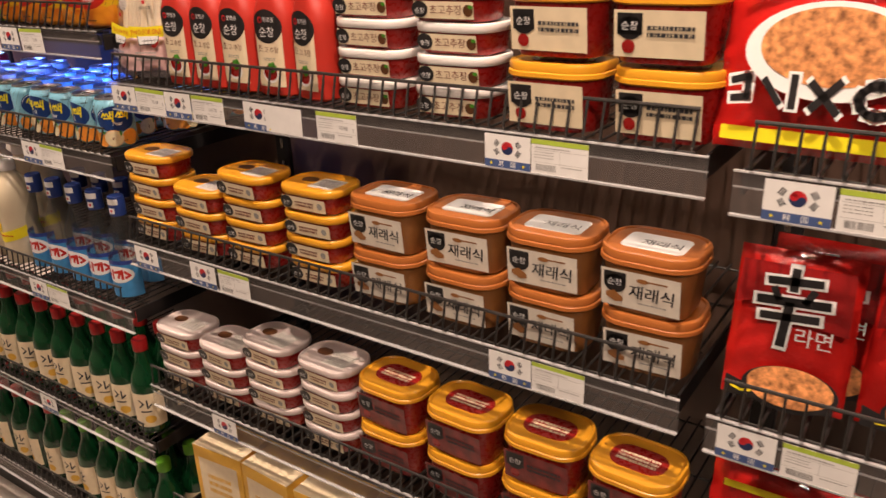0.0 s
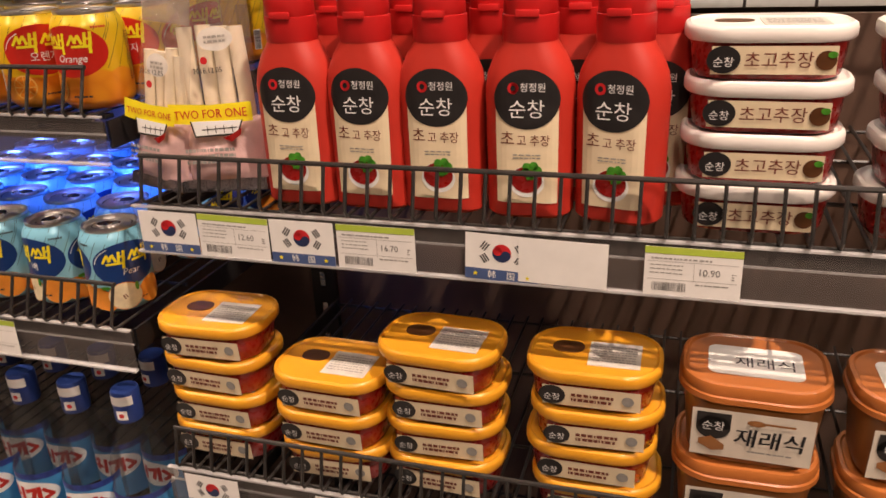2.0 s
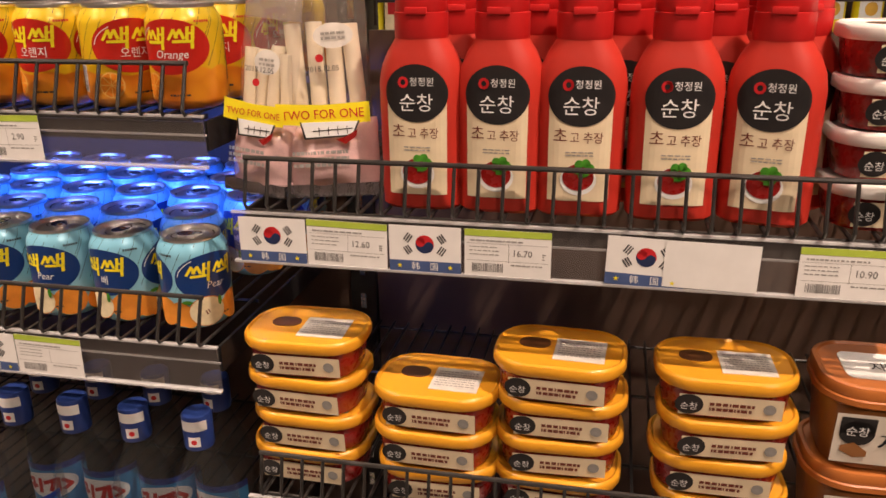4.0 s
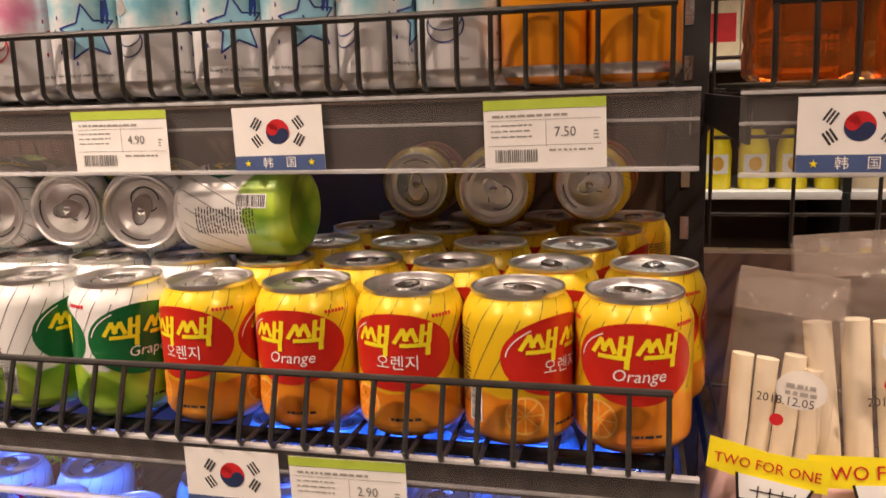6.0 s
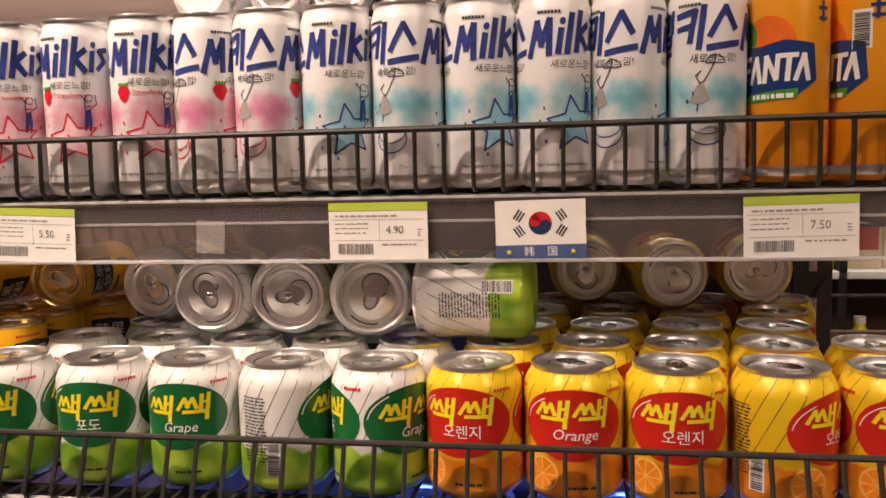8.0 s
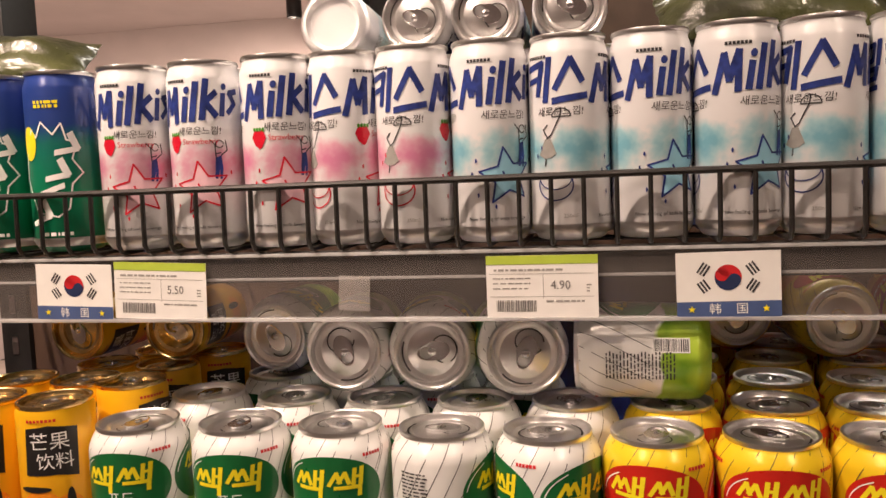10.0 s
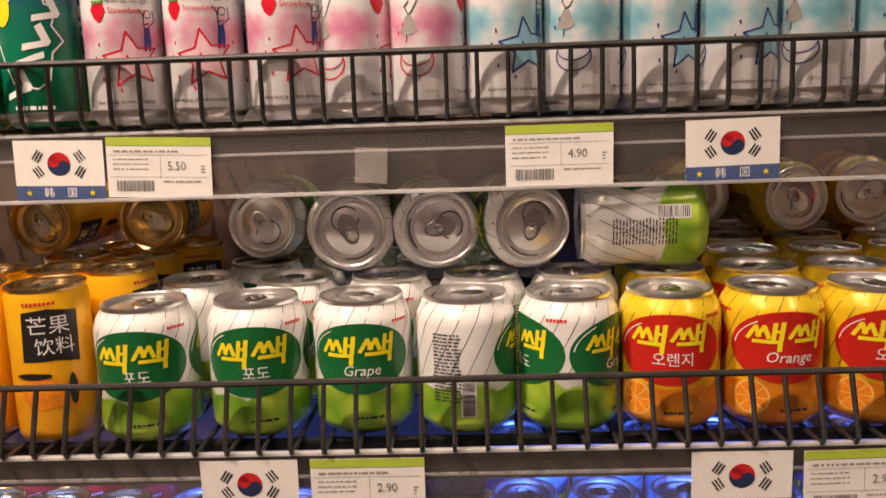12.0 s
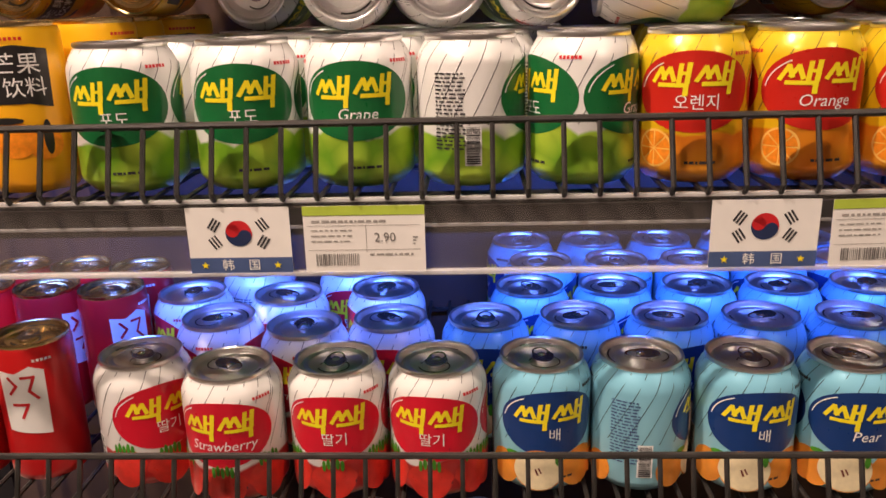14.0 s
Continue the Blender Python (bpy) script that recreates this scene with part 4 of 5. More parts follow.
wrap("barcode_patch", [rect(-0.006, 0.085, 0.006, 0.110)], M["white"], fizz, SR, -128, 0.0003)
wrap("barcode", barcode(0.022, 0.009, 6, False), M["ink"], fizz, SR, -128, 0.0005).location.z = 0.0975
place(fizz, tops(ZA, [(-1.343, 0.937, -34), (-1.290, 0.938, 98), (-1.338, 0.992, 60), (-1.285, 0.993, 20), (-1.335, 1.048, 0)]))


def tall_can(body, lid, label):
    r, h = 0.0265, 0.1035
    root = empty("tall_can")
    part("body", lathe([(0, 0.003), (0.022, 0.003), (0.0245, 0.0), (0.0262, 0.003), (r, 0.006), (r, 0.0965), (0.0255, 0.0995), (0.0250, 0.1015)], 40), M[body], root)
    can_end(root, 0.0250, h, lid)
    return tagged(root, label, "drink can")


mango = tall_can("can_mango", "gold", "narrow yellow mango juice can")
wrap("black_panel", [[(-0.018, 0.055), (-0.016, 0.088), (0.000, 0.090), (0.019, 0.087), (0.018, 0.052), (0.004, 0.055)]], M["black"], mango, 0.0265, 25, 0.0003)
wrap("flavour_name", txt("芒果", 0.0135, 0, 0.078) + txt("饮料", 0.0125, 0.003, 0.064), M["white"], mango, 0.0265, 25, 0.0005)
wrap("maker_mark", [rect(-0.010 + 0.0026 * k, 0.0925, -0.0082 + 0.0026 * k, 0.0945) for k in range(8)], M["red"], mango, 0.0265, 15, 0.0004)
wrap("mango_picture", [ell(-0.006, 0.033, 0.014, 0.011, 24), ell(0.012, 0.030, 0.011, 0.010, 24)], M["slice_flesh"], mango, 0.0265, 20, 0.0003)
wrap("mango_leaf", [ell(-0.010, 0.045, 0.012, 0.0022, 14), ell(0.014, 0.034, 0.003, 0.011, 14)], M["black"], mango, 0.0265, 20, 0.0005)
place(mango, tops(ZB, [(-1.9745, 0.889, 0), (-2.030, 0.889, -8), (-1.948, 0.944, 50), (-1.99, 0.946, 10), (-2.045, 0.945, 0), (-1.95, 1.0, 0), (-2.005, 1.0, 30), (-2.086, 0.889, 10), (-1.93, 1.055, 10), (-1.985, 1.055, 0)]) + [pose(x, y, ZB + 0.1035 + 0.0262, 0, 0, yw) @ pose(0, 0, 0, 90) @ pose(0, 0, -0.1035, 0, 0, sp) for x, y, yw, sp in ((-1.945, 1.005, 4, 60), (-2.035, 1.0, -3, 20))])
pome = tall_can("can_red", "gold", "narrow red pomegranate juice can with white panel")
wrap("white_panel", [[(-0.015, 0.040), (-0.016, 0.085), (-0.004, 0.083), (0.006, 0.088), (0.015, 0.084), (0.014, 0.036), (0.002, 0.038)]], M["white"], pome, 0.0265, 0, 0.0003)
wrap("panel_print", stroke([(-0.009, 0.080), (-0.004, 0.074), (-0.009, 0.068)], 0.002) + stroke([(0.0, 0.080), (0.008, 0.080), (0.004, 0.070), (0.009, 0.064)], 0.002) + stroke([(-0.008, 0.060), (0.002, 0.060), (-0.003, 0.050)], 0.002), M["red"], pome, 0.0265, 0, 0.0005)
wrap("maker_mark", [rect(0.004 + 0.0026 * k, 0.0905, 0.0058 + 0.0026 * k, 0.0925) for k in range(5)], M["white"], pome, 0.0265, 10, 0.0004)
place(pome, tops(ZC, [(-2.003, 0.893, 8), (-2.060, 0.89, 0), (-1.986, 0.986, 50), (-2.042, 0.991, 80), (-2.098, 0.992, 0), (-2.118, 0.892, 0), (-1.985, 1.042, 0), (-2.04, 1.047, 0), (-2.096, 1.048, 0)]))

# ---- labels on the rails ----


def flag_tag():
    root = empty("flag_label")
    w, h = 0.0620, 0.0410
    part("paper", box(-w / 2, w / 2, -0.0003, 0.0, -h / 2, h / 2), M["paper"], root, "", False)
    cy = 0.0045
    R = 0.0080
    red = ell(0, cy, R, R, 18, 0 - 25, 180 - 25)
    bl = ell(0, cy, R, R, 18, 180 - 25, 360 - 25)
    c, s = math.cos(radians(-25)), math.sin(radians(-25))
    decal("red_half", [red, ell(-R / 2 * c, cy - R / 2 * s, R / 2, R / 2, 16)], M["red"], root, -0.0006)
    decal("blue_half", [bl], M["navy"], root, -0.0005)
    decal("blue_lobe", [ell(R / 2 * c, cy + R / 2 * s, R / 2, R / 2, 16)], M["navy"], root, -0.0007)
    for k, (px, py, a) in enumerate(((-0.0145, 0.0095, 56), (0.0145, 0.0095, -56), (-0.0145, -0.0012, -56), (0.0145, -0.0012, 56))):
        q = []
        for i in (-1, 0, 1):
            ca, sa = math.cos(radians(a)), math.sin(radians(a))
            ox, oy = -sa * i * 0.0021, ca * i * 0.0021
            for lo, hi in (((-0.0034, 0.0034),) if (k + i) % 2 else ((-0.0034, -0.0004), (0.0004, 0.0034))):
                q += stroke([(px + ox + ca * lo, cy + py - 0.0042 + oy + sa * lo), (px + ox + ca * hi, cy + py - 0.0042 + oy + sa * hi)], 0.0012)
        decal("trigram", q, M["ink"], root, -0.0005)
    decal("blue_band", [rect(-w / 2, -h / 2, w / 2, -h / 2 + 0.0100)], M["slate"], root, -0.0005)
    decal("caption", txt("韩", 0.0075, -0.008, -h / 2 + 0.0050) + txt("国", 0.0075, 0.008, -h / 2 + 0.0050), M["white"], root, -0.0008)
    for sx in (-0.022, 0.022):
        pts = [(sx + (0.0024 if k % 2 == 0 else 0.0010) * math.sin(radians(36 * k)), -h / 2 + 0.0052 + (0.0024 if k % 2 == 0 else 0.0010) * math.cos(radians(36 * k))) for k in range(10)]
        decal("star", [pts], M["yellow"], root, -0.0008)
    return tagged(root, "paper country label with a red and blue disc", "shelf label", "flag labels on the rails")


def price_tag(price, seed, w=0.0720):
    root = empty("price_label")
    h = 0.0410
    part("paper", box(-w / 2, w / 2, -0.0003, 0.0, -h / 2, h / 2), M["paper"], root, "", False)
    decal("green_header", [rect(-w / 2, h / 2 - 0.0058, w / 2, h / 2)], M["lime"], root, -0.0005)
    decal("title_print", small_print(w * 0.62, 0.002, 1, seed, 0.0014), M["grey_ink"], root, -0.0005, 0.0110, -w * 0.12)
    decal("fine_print", small_print(w * 0.34, 0.010, 3, seed + 1, 0.0008), M["grey_ink"], root, -0.0005, 0.0022, -w * 0.27)
    decal("rule_print", stroke([(w * 0.015, 0.0085), (w * 0.015, -0.0075)], 0.0003) + stroke([(-w * 0.47, -0.0065), (w * 0.46, -0.0065)], 0.0003) + stroke([(-w * 0.47, 0.0085), (w * 0.46, 0.0085)], 0.0003), M["grey_ink"], root, -0.0005)
    decal("foot_print", small_print(w * 0.36, 0.003, 1, seed + 2, 0.0011), M["grey_ink"], root, -0.0005, -0.0095, w * 0.22)
    if price:
        decal("price", txt(price, 0.0082, w * 0.17, 0.0008, 0.0, 0.92), M["price_ink"], root, -0.0006)
        decal("unit_print", small_print(0.0030, 0.006, 3, seed + 3, 0.0009), M["grey_ink"], root, -0.0005, -0.0010, w * 0.42)
    decal("barcode", barcode(w * 0.36, 0.0074, seed), M["price_ink"], root, -0.0006, -0.0125, -w * 0.23)
    return tagged(root, "white paper price label with a green header", "price label", "price labels on the rails")


def tag_pose(x, y, z, tilt=0.0):
    return pose(x, y, z - 0.0292, 0, tilt, 0)


flag = flag_tag()
place(flag, [tag_pose(*p) for p in (
    (-1.966, 0.9085, ZA, 1.5), (-1.510, 0.9085, ZA, -1), (-1.830, 0.8375, 1.297, 0), (-1.522, 0.8375, 1.297, 0), (-1.498, 0.8175, 1.087, 1),
    (-1.194, 0.8325, 1.215, 0), (-1.057, 0.8325, 1.215, 0), (-0.876, 0.8325, 1.215, 2), (-0.458, 0.8325, 1.215, 0),
    (-1.180, 0.8095, 0.935, 0), (-1.031, 0.8095, 0.935, 0), (-0.442, 0.8095, 0.935, 0), (-1.025, 0.7995, 0.640, 0),
    (-0.126, 0.7995, 1.215, 0), (-0.143, 0.7965, 0.935, 0), (-1.172, 0.8995, 1.496, 0), (-1.56, 0.7995, 0.79, 0), (-1.62, 0.7895, 0.495, 0))])
for k, (price, x, y, z, tl) in enumerate((
        ("5.50", -1.897, 0.9087, ZA, 2), ("4.90", -1.625, 0.9085, ZA, 0), ("7.50", -1.340, 0.9085, ZA, -1), ("2.90", -1.755, 0.8375, 1.297, 0), ("2.90", -1.448, 0.8375, 1.297, -1),
        ("", -1.430, 0.8175, 1.087, 1), ("12.60", -1.126, 0.8329, 1.215, 1), ("16.70", -0.987, 0.8325, 1.215, 0), ("10.90", -0.726, 0.8325, 1.215, 0),
        ("", -0.390, 0.8329, 1.215, 0), ("", -0.956, 0.8095, 0.935, 0), ("", -0.374, 0.8099, 0.935, 0), ("", -0.055, 0.7995, 1.215, 0), ("", -0.07, 0.7965, 0.935, 0), ("", -1.49, 0.7995, 0.79, 0), ("", -1.10, 0.8999, 1.496, 0))):
    tag = price_tag(price, 20 + k)
    tag.matrix_basis = tag_pose(x, y, z, tl)
blank = empty("blank_label")
part("paper", box(-0.036, 0.036, -0.0003, 0, -0.0195, 0.0195), M["paper"], blank, "", False)
tagged(blank, "blank white paper label on the rail", "price label", "price labels on the rails")
blank.matrix_basis = tag_pose(-0.826, 0.8320, 1.215, 1)
tape = empty("clear_tape")
part("tape_piece", box(-0.011, 0.011, -0.0003, 0, -0.011, 0.013), M["tape"], tape)
tagged(tape, "scrap of clear tape stuck to the rail", "tape").matrix_basis = tag_pose(-1.752, 0.9085, ZA - 0.004, 3)

# ---- sauces ----


def sauce_bottle():
    root = empty("sauce_bottle")
    lv = [(0.060, 0.036, 0.016, 0.0), (0.066, 0.042, 0.019, 0.003), (0.067, 0.043, 0.0205, 0.010), (0.068, 0.044, 0.021, 0.085), (0.068, 0.044, 0.021, 0.105), (0.064, 0.042, 0.0205, 0.118), (0.054, 0.039, 0.019, 0.130), (0.044, 0.036, 0.0175, 0.138), (0.041, 0.036, 0.0175, 0.141)]
    part("body", loft([(w * 1.06, d * 1.06, r * 1.06, z) for w, d, r, z in lv], True, 8), M["ketchup"], root)
    cap = part("cap", loft([(0.0425, 0.0380, 0.0182, 0.1405), (0.0440, 0.0395, 0.0188, 0.1425), (0.0440, 0.0395, 0.0188, 0.160), (0.0440, 0.0395, 0.0188, 0.1612), (0.0415, 0.037, 0.0176, 0.1617), (0.0425, 0.038, 0.018, 0.1625), (0.0415, 0.037, 0.0178, 0.184), (0.038, 0.034, 0.016, 0.187)], True, 8), M["cap"], root, "red flip cap")
    part("cap_catch", box(-0.009, 0.009, -0.0215, -0.0178, 0.1600, 0.1655, 0.001), M["cap"], cap)
    # the label follows the bowed front
    def bow(name, polys, mat, lift):
        bm = flat_bm(polys, 0.004)
        for v in bm.verts:
            u = v.co.x
            d = max(0.0, abs(u) - 0.0130) / 0.0220
            v.co.y = -0.0234 - lift + 0.021 * (1 - math.sqrt(max(0.0, 1 - d * d)))
        face_front(bm, lambda c: Vector((0, -1, 0)))
        me = bpy.data.meshes.new(name)
        bm.to_mesh(me)
        bm.free()
        me.materials.append(mat)
        part(name, me, mat, root)
    lab = [(-0.0245, 0.014), (0.0245, 0.014), (0.0250, 0.098), (0.0, 0.100), (-0.0250, 0.098)]
    bow("label_paper", [lab], M["cream"], 0.0004)
    bow("label_crest", [ell(0, 0.0985, 0.0262, 0.0235, 36)], M["black"], 0.0008)
    bow("crest_print", txt("순창", 0.0158, 0, 0.0900), M["white"], 0.0012)
    bow("maker_print", txt("청정원", 0.0075, 0.005, 0.1075), M["white"], 0.0012)
    bow("maker_ring", stroke(ell(-0.0105, 0.1075, 0.0032, 0.0034, 14) + [(-0.0073, 0.1075)], 0.0022), M["red"], 0.0012)
    bow("name_print", txt("추장", 0.0098, 0.0105, 0.0655, 0, 0.9) + txt("고", 0.0098, -0.0040, 0.0655, 0, 0.9) + txt("초", 0.0130, -0.0155, 0.0668), M["brown_ink"], 0.0008)
    bow("line_print", small_print(0.022, 0.005, 2, 5, 0.0010), M["grey_ink"], 0.0008)
    bow("sauce_dish", [ell(0.0, 0.032, 0.0145, 0.013, 24)], M["white"], 0.0008)
    bow("sauce_picture", [ell(0.0, 0.034, 0.0125, 0.011, 24)], M["redtub"], 0.0011)
    bow("broccoli_picture", [ell(0.004 + 0.005 * math.cos(a), 0.042 + 0.004 * math.sin(a), 0.0036, 0.0036, 12) for a in (0, 1.2, 2.4, 3.6, 5)] + [rect(0.000, 0.034, 0.005, 0.042)], M["leaf"], 0.0015)
    for ob in root.children:
        if ob.name.startswith("line_print"):
            ob.location.z = 0.053
    return tagged(root, "red squeeze bottle of vinegared chilli paste", "sauce bottle", "sauce bottles")


Z1, Z2, Z3 = 1.215, 0.935, 0.640
bottle = sauce_bottle()
rows = [(-1.066, 0.873, 0), (-0.999, 0.873, -2), (-0.934, 0.874, 2), (-0.860, 0.874, 3), (-0.787, 0.873, -12)]
rows += [(x + dx, 0.873 + dy, rnd.uniform(-8, 8)) for dy, dx in ((0.050, 0.022), (0.100, 0.004), (0.15, 0.016)) for x in (-1.068, -0.994, -0.922, -0.850, -0.786)]
place(bottle, tops(Z1, rows))


def flat_tub(lid, label, name, h=0.0385, w=0.118, d=0.088):
    root = empty("paste_tub")
    part("tub", loft([(w * 0.84, d * 0.80, 0.026, 0.0), (w * 0.87, d * 0.84, 0.028, 0.002), (w * 0.93, d * 0.92, 0.032, h - 0.010)]), M["redtub"], root)
    part("lid", loft([(w * 0.97, d * 0.97, 0.033, h - 0.0120), (w, d, 0.035, h - 0.0100), (w, d, 0.035, h - 0.0040), (w * 0.985, d * 0.98, 0.034, h - 0.0018), (w * 0.94, d * 0.92, 0.030, h - 0.0005), (w * 0.91, d * 0.88, 0.029, h - 0.0022), (w * 0.88, d * 0.85, 0.028, h - 0.0022)]), M[lid], root, "snap lid")
    yf = -d * 0.445
    decal("front_label", [rect(-w * 0.34, 0.0045, w * 0.36, h - 0.0140)], M["cream"], root, yf - 0.0012, lean=-0.10)
    decal("crest", [ell(-w * 0.27, 0.0150, 0.0115, 0.0098, 24)], M["black"], root, yf - 0.0018, lean=-0.10)
    decal("crest_print", txt("순창", 0.0078, -w * 0.27, 0.0128), M["white"], root, yf - 0.0022, lean=-0.10)
    if name:
        decal("name_print", txt(name, 0.0125, w * 0.04, 0.0140), M["brown_ink"], root, yf - 0.0018, lean=-0.10)
        decal("picture", [ell(w * 0.30, 0.0145, 0.0068, 0.0068, 20)], M["dark_crest"], root, yf - 0.0018, lean=-0.10)
        decal("leaf_picture", [ell(w * 0.33, 0.0185, 0.0032, 0.0024, 12)], M["leaf"], root, yf - 0.0022, lean=-0.10)
    else:
        decal("name_print", small_print(w * 0.30, 0.010, 2, 5, 0.0030), M["brown_ink"], root, yf - 0.0018, 0.0140, w * 0.02, lean=-0.10)
        decal("picture", [ell(w * 0.27, 0.0150, 0.0050, 0.0050, 16)], M["grey_ink"], root, yf - 0.0018, lean=-0.10)
    part("lid_sticker", box(-w * 0.04, w * 0.34, -d * 0.28, d * 0.20, h - 0.0021, h - 0.0016), M["dull_sticker"], root, "pale sticker on the lid")
    sp = decal("sticker_print", small_print(w * 0.32, 0.030, 7, 12, 0.0016), M["grey_ink"], root)
    sp.matrix_basis = pose(w * 0.15, -d * 0.04, h - 0.0012, -90)
    part("lid_crest", loft([(w * 0.24, d * 0.24, 0.010, h - 0.0021), (w * 0.24, d * 0.24, 0.010, h - 0.0017)]), M["dark_crest"], root).location = (-w * 0.20, d * 0.06, 0)
    return tagged(root, label, "sauce tub", "stacked sauce tubs")


def stack(proto_rows, z, h):
    out = []
    for x, y, n in proto_rows:
        for k in range(n):
            out.append(at(x + rnd.uniform(-0.003, 0.003), y + rnd.uniform(-0.003, 0.003), z + k * h, rnd.uniform(-2.5, 2.5)))
    return out


white_tub = flat_tub("whitelid", "red paste tub with a white snap lid", "초고추장")
place(white_tub, stack([(-0.684, 0.888, 4), (-0.552, 0.888, 4)], Z1, 0.0385))
yellow_tub = flat_tub("yellowlid", "flat red paste tub with a yellow lid", "")
place(yellow_tub, stack([(-1.181, 0.872, 4), (-1.053, 0.868, 3), (-0.940, 0.872, 4), (-0.799, 0.870, 4)], Z2, 0.0385))
pale_tub = flat_tub("clearlid", "paste tub with a milky snap lid and sticker", "")
place(pale_tub, stack([(-1.178, 0.866, 3), (-1.053, 0.864, 3), (-0.93, 0.864, 4), (-0.800, 0.862, 4)], Z3, 0.0385))


def deep_tub(body, lid, label, word, panel="cream", h=0.078, w=0.122, d=0.098):
    root = empty("paste_tub")
    part("tub", loft([(w * 0.80, d * 0.78, 0.024, 0.0), (w * 0.83, d * 0.81, 0.026, 0.003), (w * 0.93, d * 0.92, 0.032, h - 0.014)]), M[body], root)
    part("lid", loft([(w * 0.96, d * 0.96, 0.034, h - 0.0185), (w, d, 0.036, h - 0.0165), (w * 0.995, d * 0.995, 0.036, h - 0.0120), (w * 0.965, d * 0.96, 0.034, h - 0.0110), (w * 0.975, d * 0.97, 0.034, h - 0.0040), (w * 0.95, d * 0.94, 0.032, h - 0.0012), (w * 0.90, d * 0.88, 0.030, h - 0.0005), (w * 0.87, d * 0.85, 0.028, h - 0.0025)]), M[lid], root, "snap lid with a pull lip")
    yf, ln = -d * 0.420, -0.105
    decal("front_label", [rect(-w * 0.39, 0.007, w * 0.38, 0.055)], M[panel], root, yf - 0.0010, lean=ln)
    decal("crest", [rect(-w * 0.36, 0.036, -w * 0.14, 0.052) if word == "재래식" else rect(-w * 0.36, 0.030, -w * 0.14, 0.052), ell(-w * 0.25, 0.037, w * 0.11, 0.012, 24)], M["black"], root, yf - 0.0016, lean=ln)
    decal("crest_print", txt("순창", 0.0100, -w * 0.25, 0.0385), M["white"], root, yf - 0.0024, lean=ln)
    if word:
        decal("name_print", txt(word, 0.0200, w * 0.11, 0.0290, 0.08) + txt(word, 0.0200, w * 0.11 + 0.0006, 0.0290, 0.08), M["ink"], root, yf - 0.0018, lean=ln)
        decal("fine_print", small_print(w * 0.28, 0.004, 1, 4, 0.0016), M["grey_ink"], root, yf - 0.0018, 0.0165, w * 0.12, lean=ln)
        decal("block_picture", [[(-w * 0.34, 0.024), (-w * 0.26, 0.028), (-w * 0.17, 0.020), (-w * 0.17, 0.015), (-w * 0.25, 0.013), (-w * 0.34, 0.019)]], M["browntub"], root, yf - 0.0018, lean=ln)
        decal("spoon_picture", [ell(w * 0.02, 0.046, w * 0.06, 0.003, 14), rect(w * 0.06, 0.0455, w * 0.26, 0.0475)], M["browntub"], root, yf - 0.0018, lean=ln)
    else:
        decal("name_print", small_print(w * 0.40, 0.014, 2, 6, 0.0042), M["ink"], root, yf - 0.0018, 0.034, w * 0.10, lean=ln)
        decal("picture", [ell(-w * 0.26, 0.018, 0.0070, 0.0070, 20)], M["redtub"], root, yf - 0.0018, lean=ln)
    part("lid_sticker", loft([(w * 0.62, d * 0.50, 0.022 if not word else 0.008, h - 0.0026), (w * 0.62, d * 0.50, 0.022 if not word else 0.008, h - 0.0019)]), M["paper" if word else "redtub"], root, "printed lid sticker")
    if word:
        top_print = decal("sticker_print", txt(word, 0.018, 0.008, 0.0), M["ink"], root)
        top_print.matrix_basis = pose(0, -0.004, h - 0.0014, -90)
    else:
        top_print = decal("sticker_print", small_print(w * 0.45, 0.022, 3, 5, 0.005), M["cream"], root)
        top_print.matrix_basis = pose(0, -0.002, h - 0.0014, -90)
    return tagged(root, label, "sauce tub", "stacked sauce tubs")


soy = deep_tub("browntub", "orangelid", "brown soybean paste tub with an orange lid", "재래식", "cream_sticker")
place(soy, stack([(-0.668, 0.876, 2), (-0.538, 0.876, 2), (-0.408, 0.876, 2), (-0.281, 0.876, 2)], Z2, 0.078))
chili = deep_tub("redtub", "yellowlid", "deep red chilli paste tub with a yellow lid", "")
place(chili, stack([(-0.410, 0.885, 2), (-0.283, 0.885, 2)], Z1, 0.083))
chili_low = deep_tub("redtub", "yellowlid", "red chilli paste tub with a dark label and yellow lid", "", "darkred")
place(chili_low, stack([(-0.672, 0.868, 2), (-0.541, 0.866, 2), (-0.411, 0.866, 2), (-0.281, 0.864, 2)], Z3, 0.078))


def carton(label):
    root = empty("carton")
    part("body", box(-0.062, 0.062, -0.05, 0.05, 0, 0.17, 0.0015), M["carton"], root)
    decal("front_panel", [rect(-0.050, 0.03, 0.050, 0.145)], M["cream"], root, -0.0504)
    decal("front_print", small_print(0.06, 0.05, 3, 8, 0.009), M["carton"], root, -0.0508, 0.09)
    part("top_flap", box(-0.0615, 0.0615, -0.0495, 0.0, 0.1702, 0.1708), M["cream"], root, "folded top flap")
    return tagged(root, label, "carton", "cartons on the low shelf")


place(carton("yellow and cream food carton"), tops(0.345, [(-1.10, 0.872, 4), (-0.965, 0.872, -3), (-0.83, 0.872, 2), (-0.69, 0.872, 0), (-0.55, 0.872, 3)]))

# ---- bags of rice sticks ----


